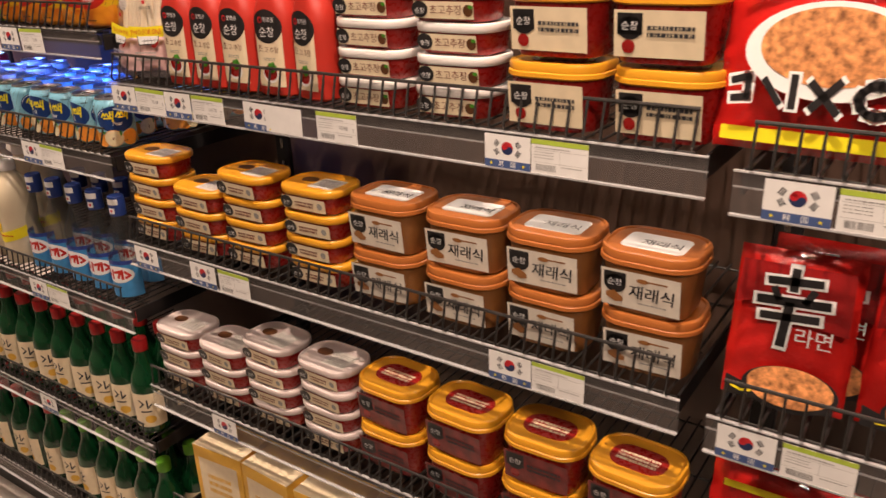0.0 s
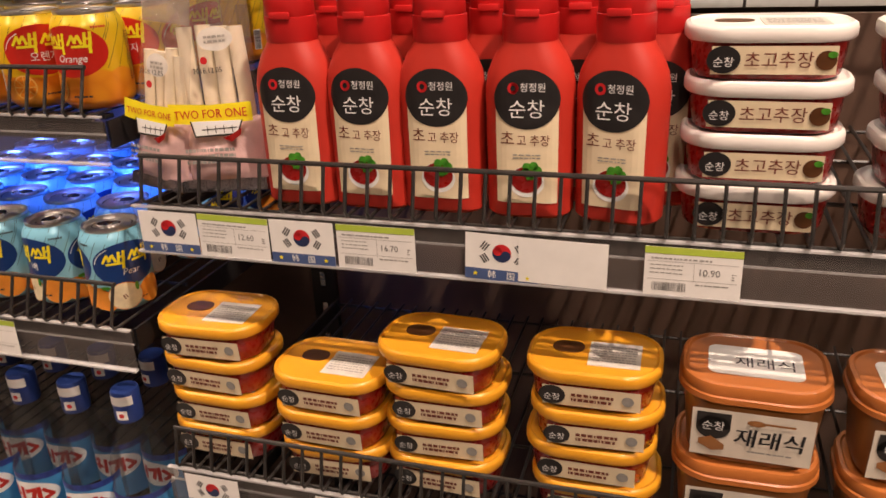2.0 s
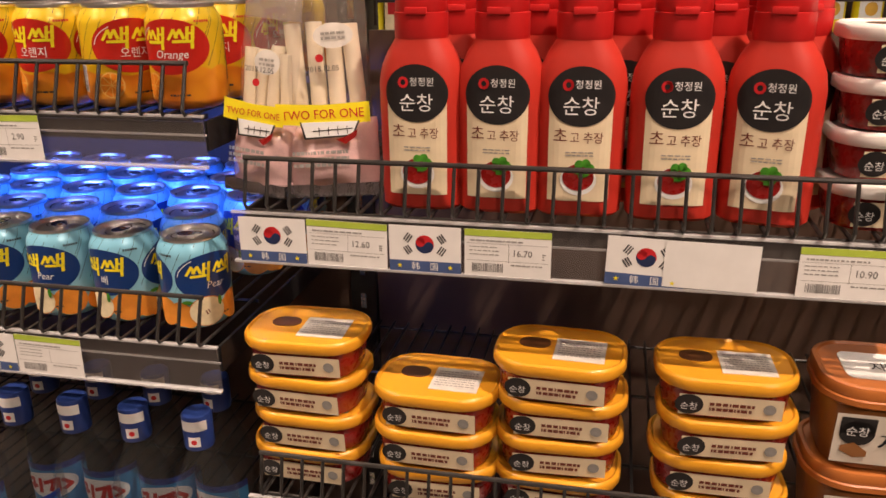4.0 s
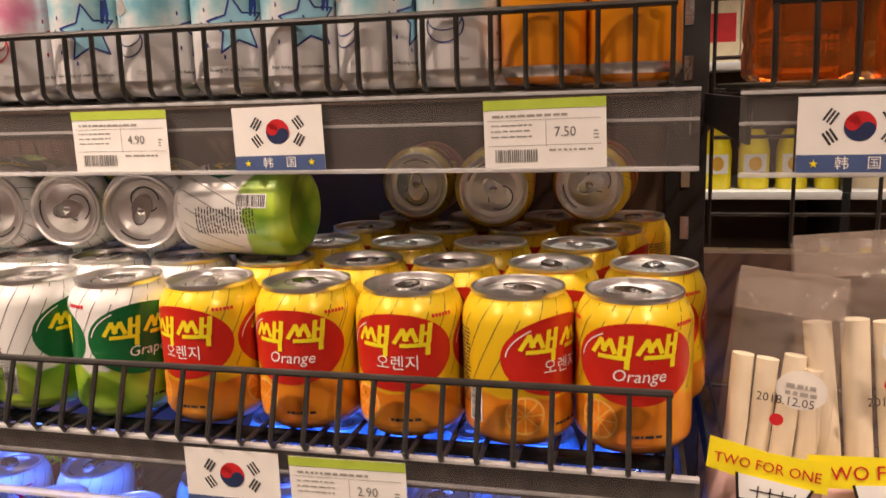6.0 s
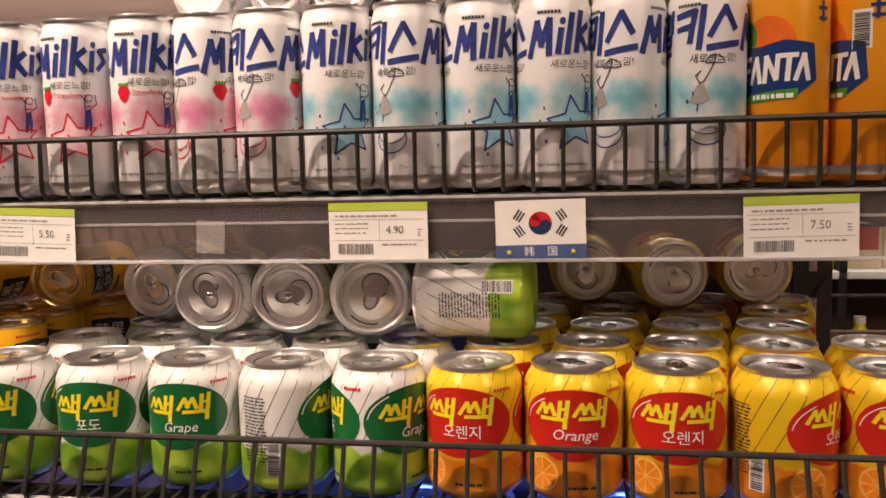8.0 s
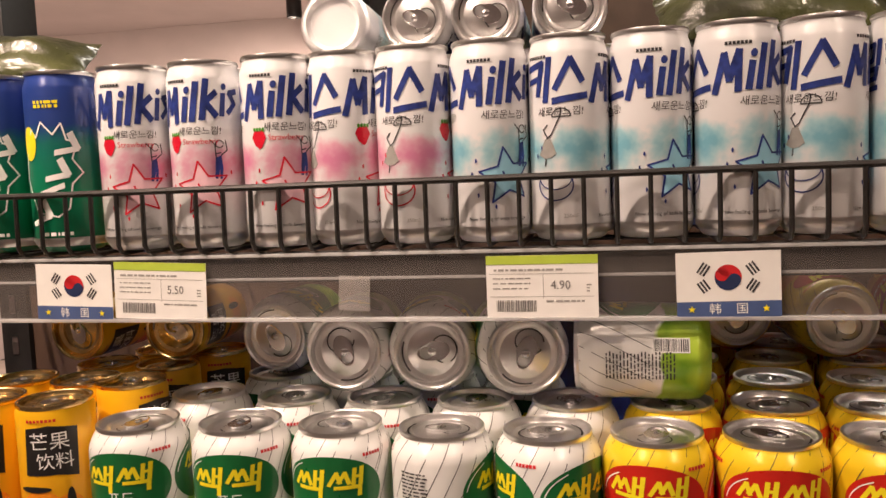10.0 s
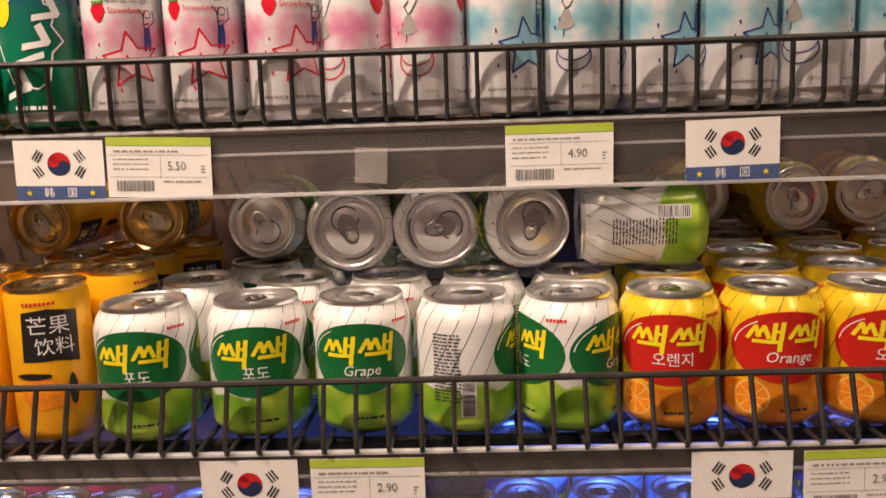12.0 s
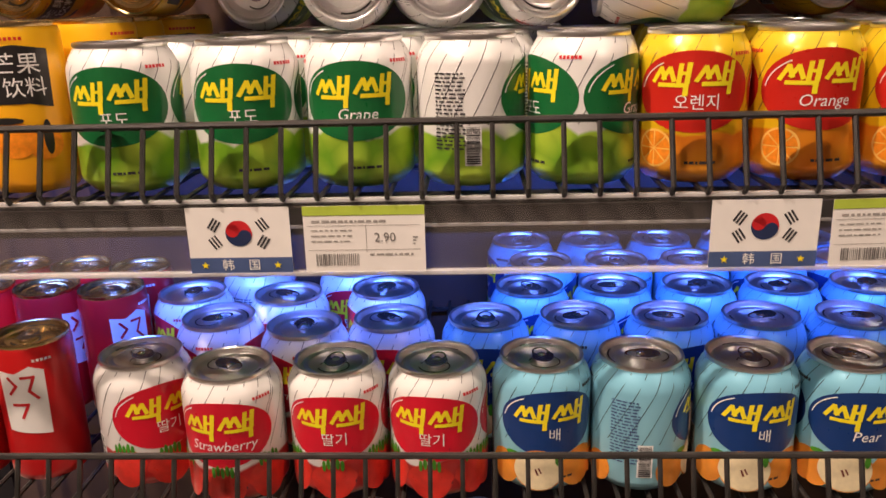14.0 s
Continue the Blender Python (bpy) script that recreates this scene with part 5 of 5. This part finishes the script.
def film_bag(w, h, t, z0, z1, mat, seed, parent, name, label=""):
    """A crumpled pillow of film between two heights."""
    bm = bmesh.new()
    nx, nz = 14, 18
    grid = {}
    for side in (-1, 1):
        for i in range(nx + 1):
            for k in range(nz + 1):
                u, v = i / nx * 2 - 1, k / nz
                edge = (1 - abs(u) ** 3) * (math.sin(math.pi * min(1, max(0.0, v))) ** 0.5 if mat != "film" else 1 - v ** 4)
                q = noise.noise(Vector((u * 3, v * 5, seed + side)))
                y = side * (t * edge * (1 + 0.25 * q) + 0.0006)
                grid[side, i, k] = bm.verts.new((u * w / 2 * (1 + 0.03 * q), y, z0 + v * (z1 - z0)))
    for side in (-1, 1):
        for i in range(nx):
            for k in range(nz):
                q = [grid[side, i, k], grid[side, i + 1, k], grid[side, i + 1, k + 1], grid[side, i, k + 1]]
                bm.faces.new(q if side < 0 else q[::-1])
    for k in range(nz):
        bm.faces.new((grid[-1, 0, k], grid[-1, 0, k + 1], grid[1, 0, k + 1], grid[1, 0, k]))
        bm.faces.new((grid[-1, nx, k], grid[1, nx, k], grid[1, nx, k + 1], grid[-1, nx, k + 1]))
    return part(name, bm, M[mat], parent, label, True, 80)


def stick_bag(seed, w, h, sticks, top, band):
    """A tall clear bag with a pink foot, upright sticks and a yellow paper band at height band."""
    root = empty("snack_bag")
    film_bag(w * 1.12, h, 0.020, 0.0, band + 0.002, "pinkfilm", seed, root, "pink_bottom", "pink printed bottom of the bag")
    film_bag(w * 1.04, h, 0.0185, band - 0.002, h, "film", seed + 5, root, "clear_top", "clear crackled film")
    r = random.Random(seed)
    step = (w - 0.006) / sticks
    for k in range(sticks):
        x = step * (k - (sticks - 1) / 2)
        lean = r.uniform(-0.003, 0.003)
        e = top - r.uniform(0, 0.008)
        q = min(0.0074, step * 0.49)
        part("rice_stick", rod([(x, 0.002 * (k % 2), 0.02), (x, 0.002 * (k % 2), 0.09), (x + lean, 0.001, e - 0.004), (x + lean, 0.001, e - 0.0015)], q, 14), M["stick"], root)
    y = -0.0232
    decal("yellow_band", [[(-w * 0.55, band), (0.0, band - 0.003), (w * 0.55, band - 0.001), (w * 0.55, band + 0.016), (0.0, band + 0.015), (-w * 0.55, band + 0.018)]], M["yellow"], root, y + 0.0012)
    decal("offer_print", txt("TWO FOR ONE", 0.0108 * w / 0.074, 0.0, band + 0.0068, 0, 0.95), M["red"], root, y + 0.0006)
    decal("pale_oval", [[(-w * 0.22, band - 0.013), (w * 0.34, band - 0.012), (w * 0.42, band + 0.000), (-w * 0.26, band + 0.001)]], M["white"], root, y - 0.0004)
    decal("oval_print", stroke([(-w * 0.26, band + 0.001), (-w * 0.22, band - 0.013), (w * 0.34, band - 0.012), (w * 0.42, band)], 0.0015) + stroke([(-w * 0.12, band - 0.007), (w * 0.34, band - 0.006)], 0.0008) + [stroke([(w * k, band - 0.004), (w * k, band - 0.0105)], 0.0007)[0] for k in (-0.05, 0.06, 0.17, 0.28)], M["black"], root, y - 0.0008)
    decal("red_spot", [[(w * 0.14, band - 0.015), (w * 0.24, band - 0.013), (w * 0.40, band - 0.007), (w * 0.38, band - 0.013), (w * 0.25, band - 0.019)]], M["redtub"], root, y - 0.0012)
    decal("bottom_print", small_print(w * 0.66, 0.016, 3, seed, 0.0030), M["grey_ink"], root, y - 0.0004, band - 0.031, -w * 0.06)
    decal("paper_tag", [ell(w * 0.20, top - 0.016, w * 0.23, 0.0105, 20)], M["film_white"], root, y + 0.0010)
    decal("tag_print", small_print(w * 0.28, 0.008, 2, seed + 3, 0.0022), M["grey_ink"], root, y + 0.0004, top - 0.016, w * 0.20)
    decal("seal_spot", [ell(w * 0.02, top - 0.034, 0.0036, 0.0034, 12)], M["red"], root, y + 0.0010)
    decal("date_print", txt("2018.12.05", 0.0066, 0.004, band + 0.045), M["ink"], root, y + 0.0008)
    part("seal_strip", box(-w * 0.50, w * 0.50, -0.0012, 0.0012, h - 0.020, h + 0.004, 0.0004), M["film_seal"], root, "flat clear seal")
    part("silver_hem", box(-w * 0.57, w * 0.57, -0.014, 0.002, 0.0, 0.012, 0.001), M["foil"], root)
    return tagged(root, "clear bag of cream rice sticks with pink print", "snack bag", "bags of rice sticks")


M["film_white"] = surf("milky_film_print", (0.8, 0.78, 0.74), 0.25, 0, 0.1, 60, 0, alpha=0.7, coat=0.5)
M["film_seal"] = surf("film_seal", (0.42, 0.34, 0.28), 0.15, 0, 0.2, 80, 0.002, alpha=0.38, coat=1.0)
b = stick_bag(3, 0.056, 0.174, 4, 0.134, 0.066)
b.matrix_basis = pose(-1.2200, 0.876, 1.2165, -7, 5, -10)
b = stick_bag(7, 0.076, 0.196, 4, 0.154, 0.066)
b.matrix_basis = pose(-1.1490, 0.879, 1.2165, -7, -4, 4)

# ---- bottles on the low shelves ----


def soju_bottle(glass, cap, label_mat, label, clear):
    root = empty("glass_bottle")
    r, h = 0.0325, 0.205
    prof = [(0, 0.004), (0.026, 0.002), (0.029, 0.0), (0.0315, 0.003), (r, 0.008), (r, 0.105), (0.0315, 0.116), (0.027, 0.130), (0.0200, 0.145), (0.0150, 0.160), (0.0135, 0.178), (0.0132, 0.190), (0, 0.190)]
    body = part("bottle", lathe(prof, 28), M[glass], root)
    if clear:
        body.visible_shadow = False
    part("cap", lathe([(0.0145, 0.168 if clear else 0.180), (0.0150, 0.170 if clear else 0.182), (0.0150, h - 0.002), (0.0138, h), (0, h)], 24), M[cap], root, "screw cap")
    wrap("paper_label", [rect(-0.048, 0.012, 0.048, 0.078)] if clear else [rect(-0.040, 0.018, 0.040, 0.094)], M[label_mat], root, r, 0, 0.0004)
    if clear:
        wrap("white_wave", [ell(0.0, 0.058, 0.034, 0.017, 28)], M["white"], root, r, 0, 0.0007)
        wrap("red_brush", move(stroke([(-0.026, 0.070), (-0.018, 0.073), (-0.020, 0.060)], 0.0050) + stroke([(-0.028, 0.062), (-0.014, 0.064)], 0.0045) + stroke([(-0.008, 0.074), (-0.009, 0.057)], 0.0050) + stroke([(-0.003, 0.070), (0.008, 0.073), (0.004, 0.060)], 0.0050) + stroke([(0.012, 0.075), (0.012, 0.058)], 0.0050) + stroke([(0.017, 0.072), (0.026, 0.064), (0.018, 0.060)], 0.0048), 0, -0.008), M["scarlet"], root, r, 0, 0.0010)
        wrap("navy_edge", [rect(-0.048, 0.078, 0.048, 0.086)], M["indigo"], root, r, 0, 0.0006)
        wrap("cap_flag", [rect(-0.006, 0.173, 0.006, 0.184)], M["white"], root, 0.0150, 0, 0.0004)
        wrap("cap_disc", [ell(0, 0.1785, 0.0028, 0.0028, 14)], M["red"], root, 0.0150, 0, 0.0008)
        wrap("cap_stripe", [rect(-0.014, 0.190, 0.014, 0.201)], M["paper"], root, 0.0150, 0, 0.0003)
    else:
        wrap("brush_print", stroke([(-0.012, 0.080), (-0.003, 0.072), (-0.012, 0.064)], 0.0032) + stroke([(0.004, 0.080), (0.004, 0.062), (0.012, 0.070)], 0.0032) + stroke([(-0.010, 0.054), (0.010, 0.054)], 0.0032), M["ink"], root, r, 0, 0.0007)
        wrap("fruit_spot", [ell(0.006, 0.036, 0.011, 0.009, 18)], M["carton"], root, r, 0, 0.0007)
    return tagged(root, label, "bottle", "spirit bottles")


ZD, ZE, ZF = 0.79, 0.495, 0.205
M["navycap"] = surf("navy_cap", (0.02, 0.045, 0.20), 0.35, 0, 0.1, 20)
clear_soju = soju_bottle("glass", "navycap", "skyblue", "clear glass spirit bottle with blue cap and label", True)
rows = [(-1.298 - 0.0715 * k, 0.846 + 0.002 * k, rnd.uniform(0, 24)) for k in range(4)] + [(-1.583, 0.852, 5)]
rows += [(-1.315 - 0.0715 * k, 0.918, rnd.uniform(-40, 40)) for k in range(4)]
place(clear_soju, tops(ZD, rows))
M["darkcap"] = surf("dark_red_cap", (0.30, 0.012, 0.012), 0.35, 0, 0.1, 20)
green_soju = soju_bottle("greenglass", "darkcap", "cream", "green glass spirit bottle with red cap and cream label", False)
rows = [(-1.300 - 0.0705 * k, 0.838, rnd.uniform(8, 45)) for k in range(13)] + [(-1.325 - 0.0705 * k, 0.908, rnd.uniform(-180, 180)) for k in range(12)]
place(green_soju, tops(ZE, rows))
M["limecap"] = surf("lime_green_cap", (0.10, 0.30, 0.02), 0.35, 0, 0.1, 20)
low = soju_bottle("greenglass", "limecap", "cream", "green glass spirit bottle with a lime green cap", False)
place(low, tops(ZF, [(-1.300 - 0.0705 * k, 0.838 + 0.07 * j, rnd.uniform(-30, 30)) for j in range(2) for k in range(6)]))
place(copy_thing(green_soju, at(-1.725, 0.838, ZF)), tops(ZF, [(-1.725 - 0.0705 * k, 0.838, rnd.uniform(-30, 30)) for k in range(7)] + [(-1.735 - 0.0705 * k, 0.908, rnd.uniform(-180, 180)) for k in range(7)]))


def milk_bottle():
    root = empty("plastic_bottle")
    part("bottle", lathe([(0, 0.004), (0.030, 0.002), (0.036, 0.004), (0.040, 0.012), (0.041, 0.050), (0.037, 0.085), (0.040, 0.115), (0.041, 0.140), (0.036, 0.165), (0.024, 0.188), (0.014, 0.200), (0.0135, 0.210), (0, 0.210)], 32), M["milky"], root)
    part("cap", lathe([(0.0158, 0.203), (0.0162, 0.205), (0.0162, 0.222), (0.0148, 0.2245), (0, 0.2245)], 24), M["whitelid"], root)
    wrap("yellow_band", [[(-0.055, 0.062), (0.0, 0.052), (0.055, 0.066), (0.055, 0.090), (0.0, 0.074), (-0.055, 0.088)]], M["yellow"], root, 0.0405, 0, 0.0006)
    wrap("band_print", small_print(0.05, 0.004, 1, 3, 0.003), M["red"], root, 0.0405, 0, 0.0010).location.z = 0.068
    return tagged(root, "milky rice-wine bottle with a yellow band", "bottle", "rice wine bottles")


place(milk_bottle(), tops(ZD, [(-1.668, 0.848, 0), (-1.756, 0.85, 10), (-1.842, 0.85, -10), (-1.93, 0.85, 0), (-1.69, 0.936, 0), (-1.776, 0.936, 30), (-1.864, 0.936, 0), (-2.016, 0.85, 0)]))


def tea_bottle():
    root = empty("tea_bottle")
    part("bottle", loft([(0.046, 0.046, 0.012, 0.0), (0.054, 0.054, 0.014, 0.004), (0.055, 0.055, 0.014, 0.018), (0.052, 0.052, 0.013, 0.024), (0.055, 0.055, 0.014, 0.030), (0.052, 0.052, 0.013, 0.055), (0.055, 0.055, 0.014, 0.064), (0.056, 0.056, 0.014, 0.130), (0.050, 0.050, 0.014, 0.150), (0.034, 0.034, 0.014, 0.172), (0.026, 0.026, 0.0128, 0.182)], True, 6), M["amber"], root, "amber tea in ribbed plastic").visible_shadow = False
    part("sleeve", loft([(0.0562, 0.0562, 0.0142, 0.072), (0.0568, 0.0568, 0.0142, 0.073), (0.0570, 0.0570, 0.0142, 0.132)], False, 6), M["paper"], root, "white label sleeve")
    decal("sleeve_panel", [rect(-0.014, 0.092, 0.026, 0.112)], M["carton"], root, -0.0290)
    decal("sleeve_print", small_print(0.03, 0.004, 1, 2, 0.002), M["grey_ink"], root, -0.0290, 0.080)
    part("cap", lathe([(0.0145, 0.183), (0.0150, 0.185), (0.0150, 0.199), (0, 0.200)], 20), M["whitelid"], root)
    return tagged(root, "amber bottled tea with a white label sleeve", "bottle", "tea bottles")


place(tea_bottle(), tops(1.496, [(-1.196, 0.945, 0), (-1.134, 0.945, 4), (-1.072, 0.946, 0), (-1.010, 0.945, -4), (-1.19, 1.01, 8), (-1.13, 1.01, 0)]))

# ---- noodle packs ----


M["head_red"] = surf("dark_red_foil", (0.26, 0.010, 0.010), 0.22, 0, 0.25, 30, 0.001, coat=0.7)


def noodle_pack(kind, seed):
    root = empty("noodle_pack")
    w, h = (0.150, 0.205) if kind == "soup" else (0.215, 0.185)
    body = film_bag(w, h, 0.022, 0.0, h, "redfilm", seed, root, "wrapper", "glossy red foil wrapper")
    y = -0.0290 if kind == "soup" else -0.0335
    if kind == "soup":
        ink = stroke([(-0.030, 0.168), (0.028, 0.172)], 0.010) + stroke([(-0.002, 0.184), (-0.002, 0.160)], 0.010) + stroke([(-0.040, 0.142), (0.040, 0.146)], 0.011) + stroke([(-0.024, 0.158), (-0.018, 0.146)], 0.009) + stroke([(0.022, 0.160), (0.014, 0.146)], 0.009) + stroke([(-0.034, 0.122), (0.030, 0.126)], 0.010) + stroke([(-0.004, 0.140), (-0.008, 0.088)], 0.011)
        decal("dark_head", [[(-0.066, 0.190), (0.066, 0.190), (0.068, 0.112), (-0.010, 0.120), (-0.040, 0.140), (-0.068, 0.132)]], M["head_red"], root, y + 0.0006)
        decal("black_foot", [[(-0.066, 0.034), (-0.030, 0.024), (0.066, 0.022), (0.066, 0.008), (-0.066, 0.008)]], M["black"], root, y + 0.0004)
        decal("foot_mark", stroke([(-0.058, 0.020), (-0.046, 0.016), (-0.034, 0.018)], 0.0035), M["yellow"], root, y - 0.0004)
        decal("brush_outline", stroke([(-0.033, 0.168), (0.031, 0.172)], 0.016) + stroke([(-0.043, 0.142), (0.043, 0.146)], 0.017) + stroke([(-0.037, 0.122), (0.033, 0.126)], 0.016) + stroke([(-0.004, 0.142), (-0.008, 0.085)], 0.017) + stroke([(-0.002, 0.188), (-0.002, 0.160)], 0.016), M["white"], root, y)
        decal("brush_mark", ink, M["black"], root, y - 0.0006)
        decal("name_print", txt("라면", 0.026, 0.030, 0.100), M["white"], root, y - 0.0006)
        decal("bowl_rim", [ell(0.012, 0.030, 0.058, 0.030, 32)], M["black"], root, y)
        decal("soup_picture", [ell(0.012, 0.033, 0.052, 0.027, 32)], M["noodle"], root, y - 0.0006)
    else:
        decal("bowl_rim", [ell(0.0, 0.100, 0.078, 0.045, 36)], M["white"], root, y)
        decal("noodle_picture", [ell(0.0, 0.104, 0.064, 0.036, 36)], M["noodle"], root, y - 0.0006)
        ink = stroke([(-0.085, 0.068), (-0.070, 0.072), (-0.070, 0.055), (-0.084, 0.053)], 0.006) + stroke([(-0.055, 0.070), (-0.040, 0.052)], 0.006) + stroke([(-0.028, 0.074), (-0.028, 0.050)], 0.007) + stroke([(-0.012, 0.070), (0.012, 0.048)], 0.007) + stroke([(0.012, 0.072), (-0.010, 0.050)], 0.007) + stroke(ell(0.045, 0.060, 0.016, 0.012, 12), 0.007)
        ink = [[(x * 1.0, 0.062 + (q - 0.062) * 1.15) for x, q in p] for p in ink]
        rim = []
        for p in ink:
            cx, cy = sum(q[0] for q in p) / len(p), sum(q[1] for q in p) / len(p)
            rim.append([(x + math.copysign(0.0028, x - cx), q + math.copysign(0.0028, q - cy)) for x, q in p])
        decal("brush_outline", rim, M["white"], root, y - 0.0009)
        decal("brush_mark", ink, M["black"], root, y - 0.0014)
        decal("yellow_foot", [rect(-0.095, 0.010, 0.095, 0.024)], M["yellow"], root, y + 0.012)
        decal("yellow_head", [rect(-0.090, 0.154, 0.090, 0.163)], M["yellow"], root, y + 0.012)
    root.scale = (0.84, 0.84, 0.84) if kind == "soup" else (1, 1, 1)
    return tagged(root, "glossy red instant noodle pack", "noodle pack", "noodle packs")


p = noodle_pack("stir", 2)
place(p, [pose(-0.120, 0.858 + 0.05 * k, 1.2165, -8, 0, -3 + 4 * k) for k in range(3)] + [pose(0.12, 0.858, 1.2165, -8, 0, 2)])
p = noodle_pack("soup", 9)
place(p, [pose(-0.125, 0.852, 0.9365, -12, 0, 2), pose(0.012, 0.856, 0.9365, -10, 0, -3), pose(-0.10, 0.902, 0.9365, -10, 0, 0), pose(0.21, 0.856, 0.9365, -10, 0, 0)])
p = noodle_pack("stir", 21)
place(p, [pose(-0.085, 0.86, 0.6415, -10, 0, 0), pose(0.14, 0.86, 0.6415, -10, 0, 0)])


def snack_pouch(seed, mat, label):
    root = empty("snack_pouch")
    film_bag(0.16, 0.07, 0.025, 0, 0.075, mat, seed, root, "wrapper")
    return tagged(root, label, "snack bag")


snack_pouch(5, "snack", "crumpled olive snack pouch lying on the cans").matrix_basis = pose(-1.46, 1.00, ZA + SH + 0.001, -50, 0, 6)
snack_pouch(8, "snack", "crumpled olive snack pouch lying on the cans").matrix_basis = pose(-1.32, 1.02, ZA + SH + 0.001, -45, 0, -10)
snack_pouch(12, "snack", "dark green snack pouch behind the soda cans").matrix_basis = pose(-2.10, 0.99, ZA + SH + 0.001, -55, 0, 10)

# ---- the next aisle, seen through the grid ----
FY = 2.55


def far_unit():
    root = empty("far_shelf_unit")
    for k in range(6):
        part("shelf_board", box(-2.2, 0.6, FY, FY + 0.4, 0.25 + 0.32 * k, 0.27 + 0.32 * k, 0.002), M["paper"], root)
    part("back_board", box(-2.2, 0.6, FY + 0.4, FY + 0.42, 0.0, 2.1), M["panel"], root)
    for x in (-2.22, -0.8, 0.6):
        part("side_post", box(x, x + 0.02, FY, FY + 0.4, 0.0, 2.1), M["post"], root)
    return tagged(root, "brightly lit white shelf unit in the next aisle", "shelf unit")


far_unit()


def far_bottle():
    root = empty("juice_bottle")
    part("bottle", lathe([(0, 0), (0.036, 0), (0.038, 0.004), (0.038, 0.10), (0.030, 0.135), (0.014, 0.160), (0.014, 0.178), (0, 0.178)], 18), M["yellow"], root)
    part("cap", lathe([(0.0155, 0.170), (0.0155, 0.188), (0, 0.188)], 14), M["whitelid"], root)
    wrap("paper_label", [rect(-0.03, 0.04, 0.03, 0.09)], M["paper"], root, 0.038, 0, 0.0006)
    wrap("label_spot", [ell(0, 0.066, 0.016, 0.018, 16)], M["carton"], root, 0.038, 0, 0.001)
    return tagged(root, "yellow juice bottle on the far white shelf", "bottle", "far bottles")


def far_box():
    root = empty("food_box")
    part("body", box(-0.045, 0.045, -0.04, 0.04, 0, 0.15, 0.002), M["cream"], root)
    decal("front_panel", [rect(-0.035, 0.05, 0.035, 0.12)], M["red"], root, -0.0406)
    return tagged(root, "cream and red food box on the far shelf", "box", "far boxes")


place(far_bottle(), [at(-2.1 + 0.092 * k, FY + 0.08, 0.27 + 0.32 * j, 0) for j in (2, 3, 4) for k in range(29) if (k + 4 * j) % 9 > 3])
place(far_box(), [at(-2.1 + 0.105 * k, FY + 0.09, 0.27 + 0.32 * j, 0) for j in (1,) for k in range(25) if k % 6 != 2] + [at(-2.1 + 0.092 * k, FY + 0.10, 0.27 + 0.32 * j, 0) for j in (2, 3, 4) for k in range(29) if (k + 4 * j) % 9 <= 3])

# ---- ceiling spots ----


def ceiling_spot():
    root = empty("ceiling_spot")
    part("housing", lathe([(0.0, 0.0), (0.050, 0.0), (0.055, -0.01), (0.055, -0.13), (0.050, -0.13), (0.045, -0.09), (0.0, -0.085)], 28), M["post"], root)
    part("stem", rod([(0, 0, 0), (0, 0, 0.14)], 0.012, 10), M["post"], root)
    part("lamp", lathe([(0.0, -0.088), (0.042, -0.094), (0.040, -0.086)], 24), M["glow"], root, "glowing lamp face")
    return tagged(root, "black ceiling spotlight, switched on, some only added for fill", "spotlight", "ceiling spots")


M["glow"] = bpy.data.materials.new("lamp_glow")
M["glow"].use_nodes = True
gb = M["glow"].node_tree.nodes["Principled BSDF"]
gb.inputs["Emission Color"].default_value, gb.inputs["Emission Strength"].default_value = (1, 0.85, 0.65, 1), 12
# housings also hang at the added fill and far spots
place(ceiling_spot(), [pose(x, y - 0.05, 2.86) for x, y, q, c in SPOTS] + [pose(x, y, 2.86) for x, y, q in FILLS] + [pose(-2.9, 3.6, 2.86), pose(-3.75, 5.98, 2.86), pose(-5.6, 4.45, 2.86)])
led = empty("led_strip")
part("housing", box(-0.49, 0.49, -0.006, 0.006, 0, 0.004, 0.0006), M["post"], led)
tagged(led, "thin cold light strip under the wire shelf", "light strip").matrix_basis = pose(-1.755, 0.868, 1.284)

# ---- floor tiles ----
tile = mesh_from(box(-0.2985, 0.2985, -0.2985, 0.2985, -0.012, 0, 0.0015), "tile", M["floor"])
floor_ob = bpy.data.objects["floor"]
for i in range(18):
    for j in range(15):
        t = part("tile", tile, None, floor_ob)
        t.location = (-6.9 + 0.6 * i, -1.9 + 0.6 * j, 0)
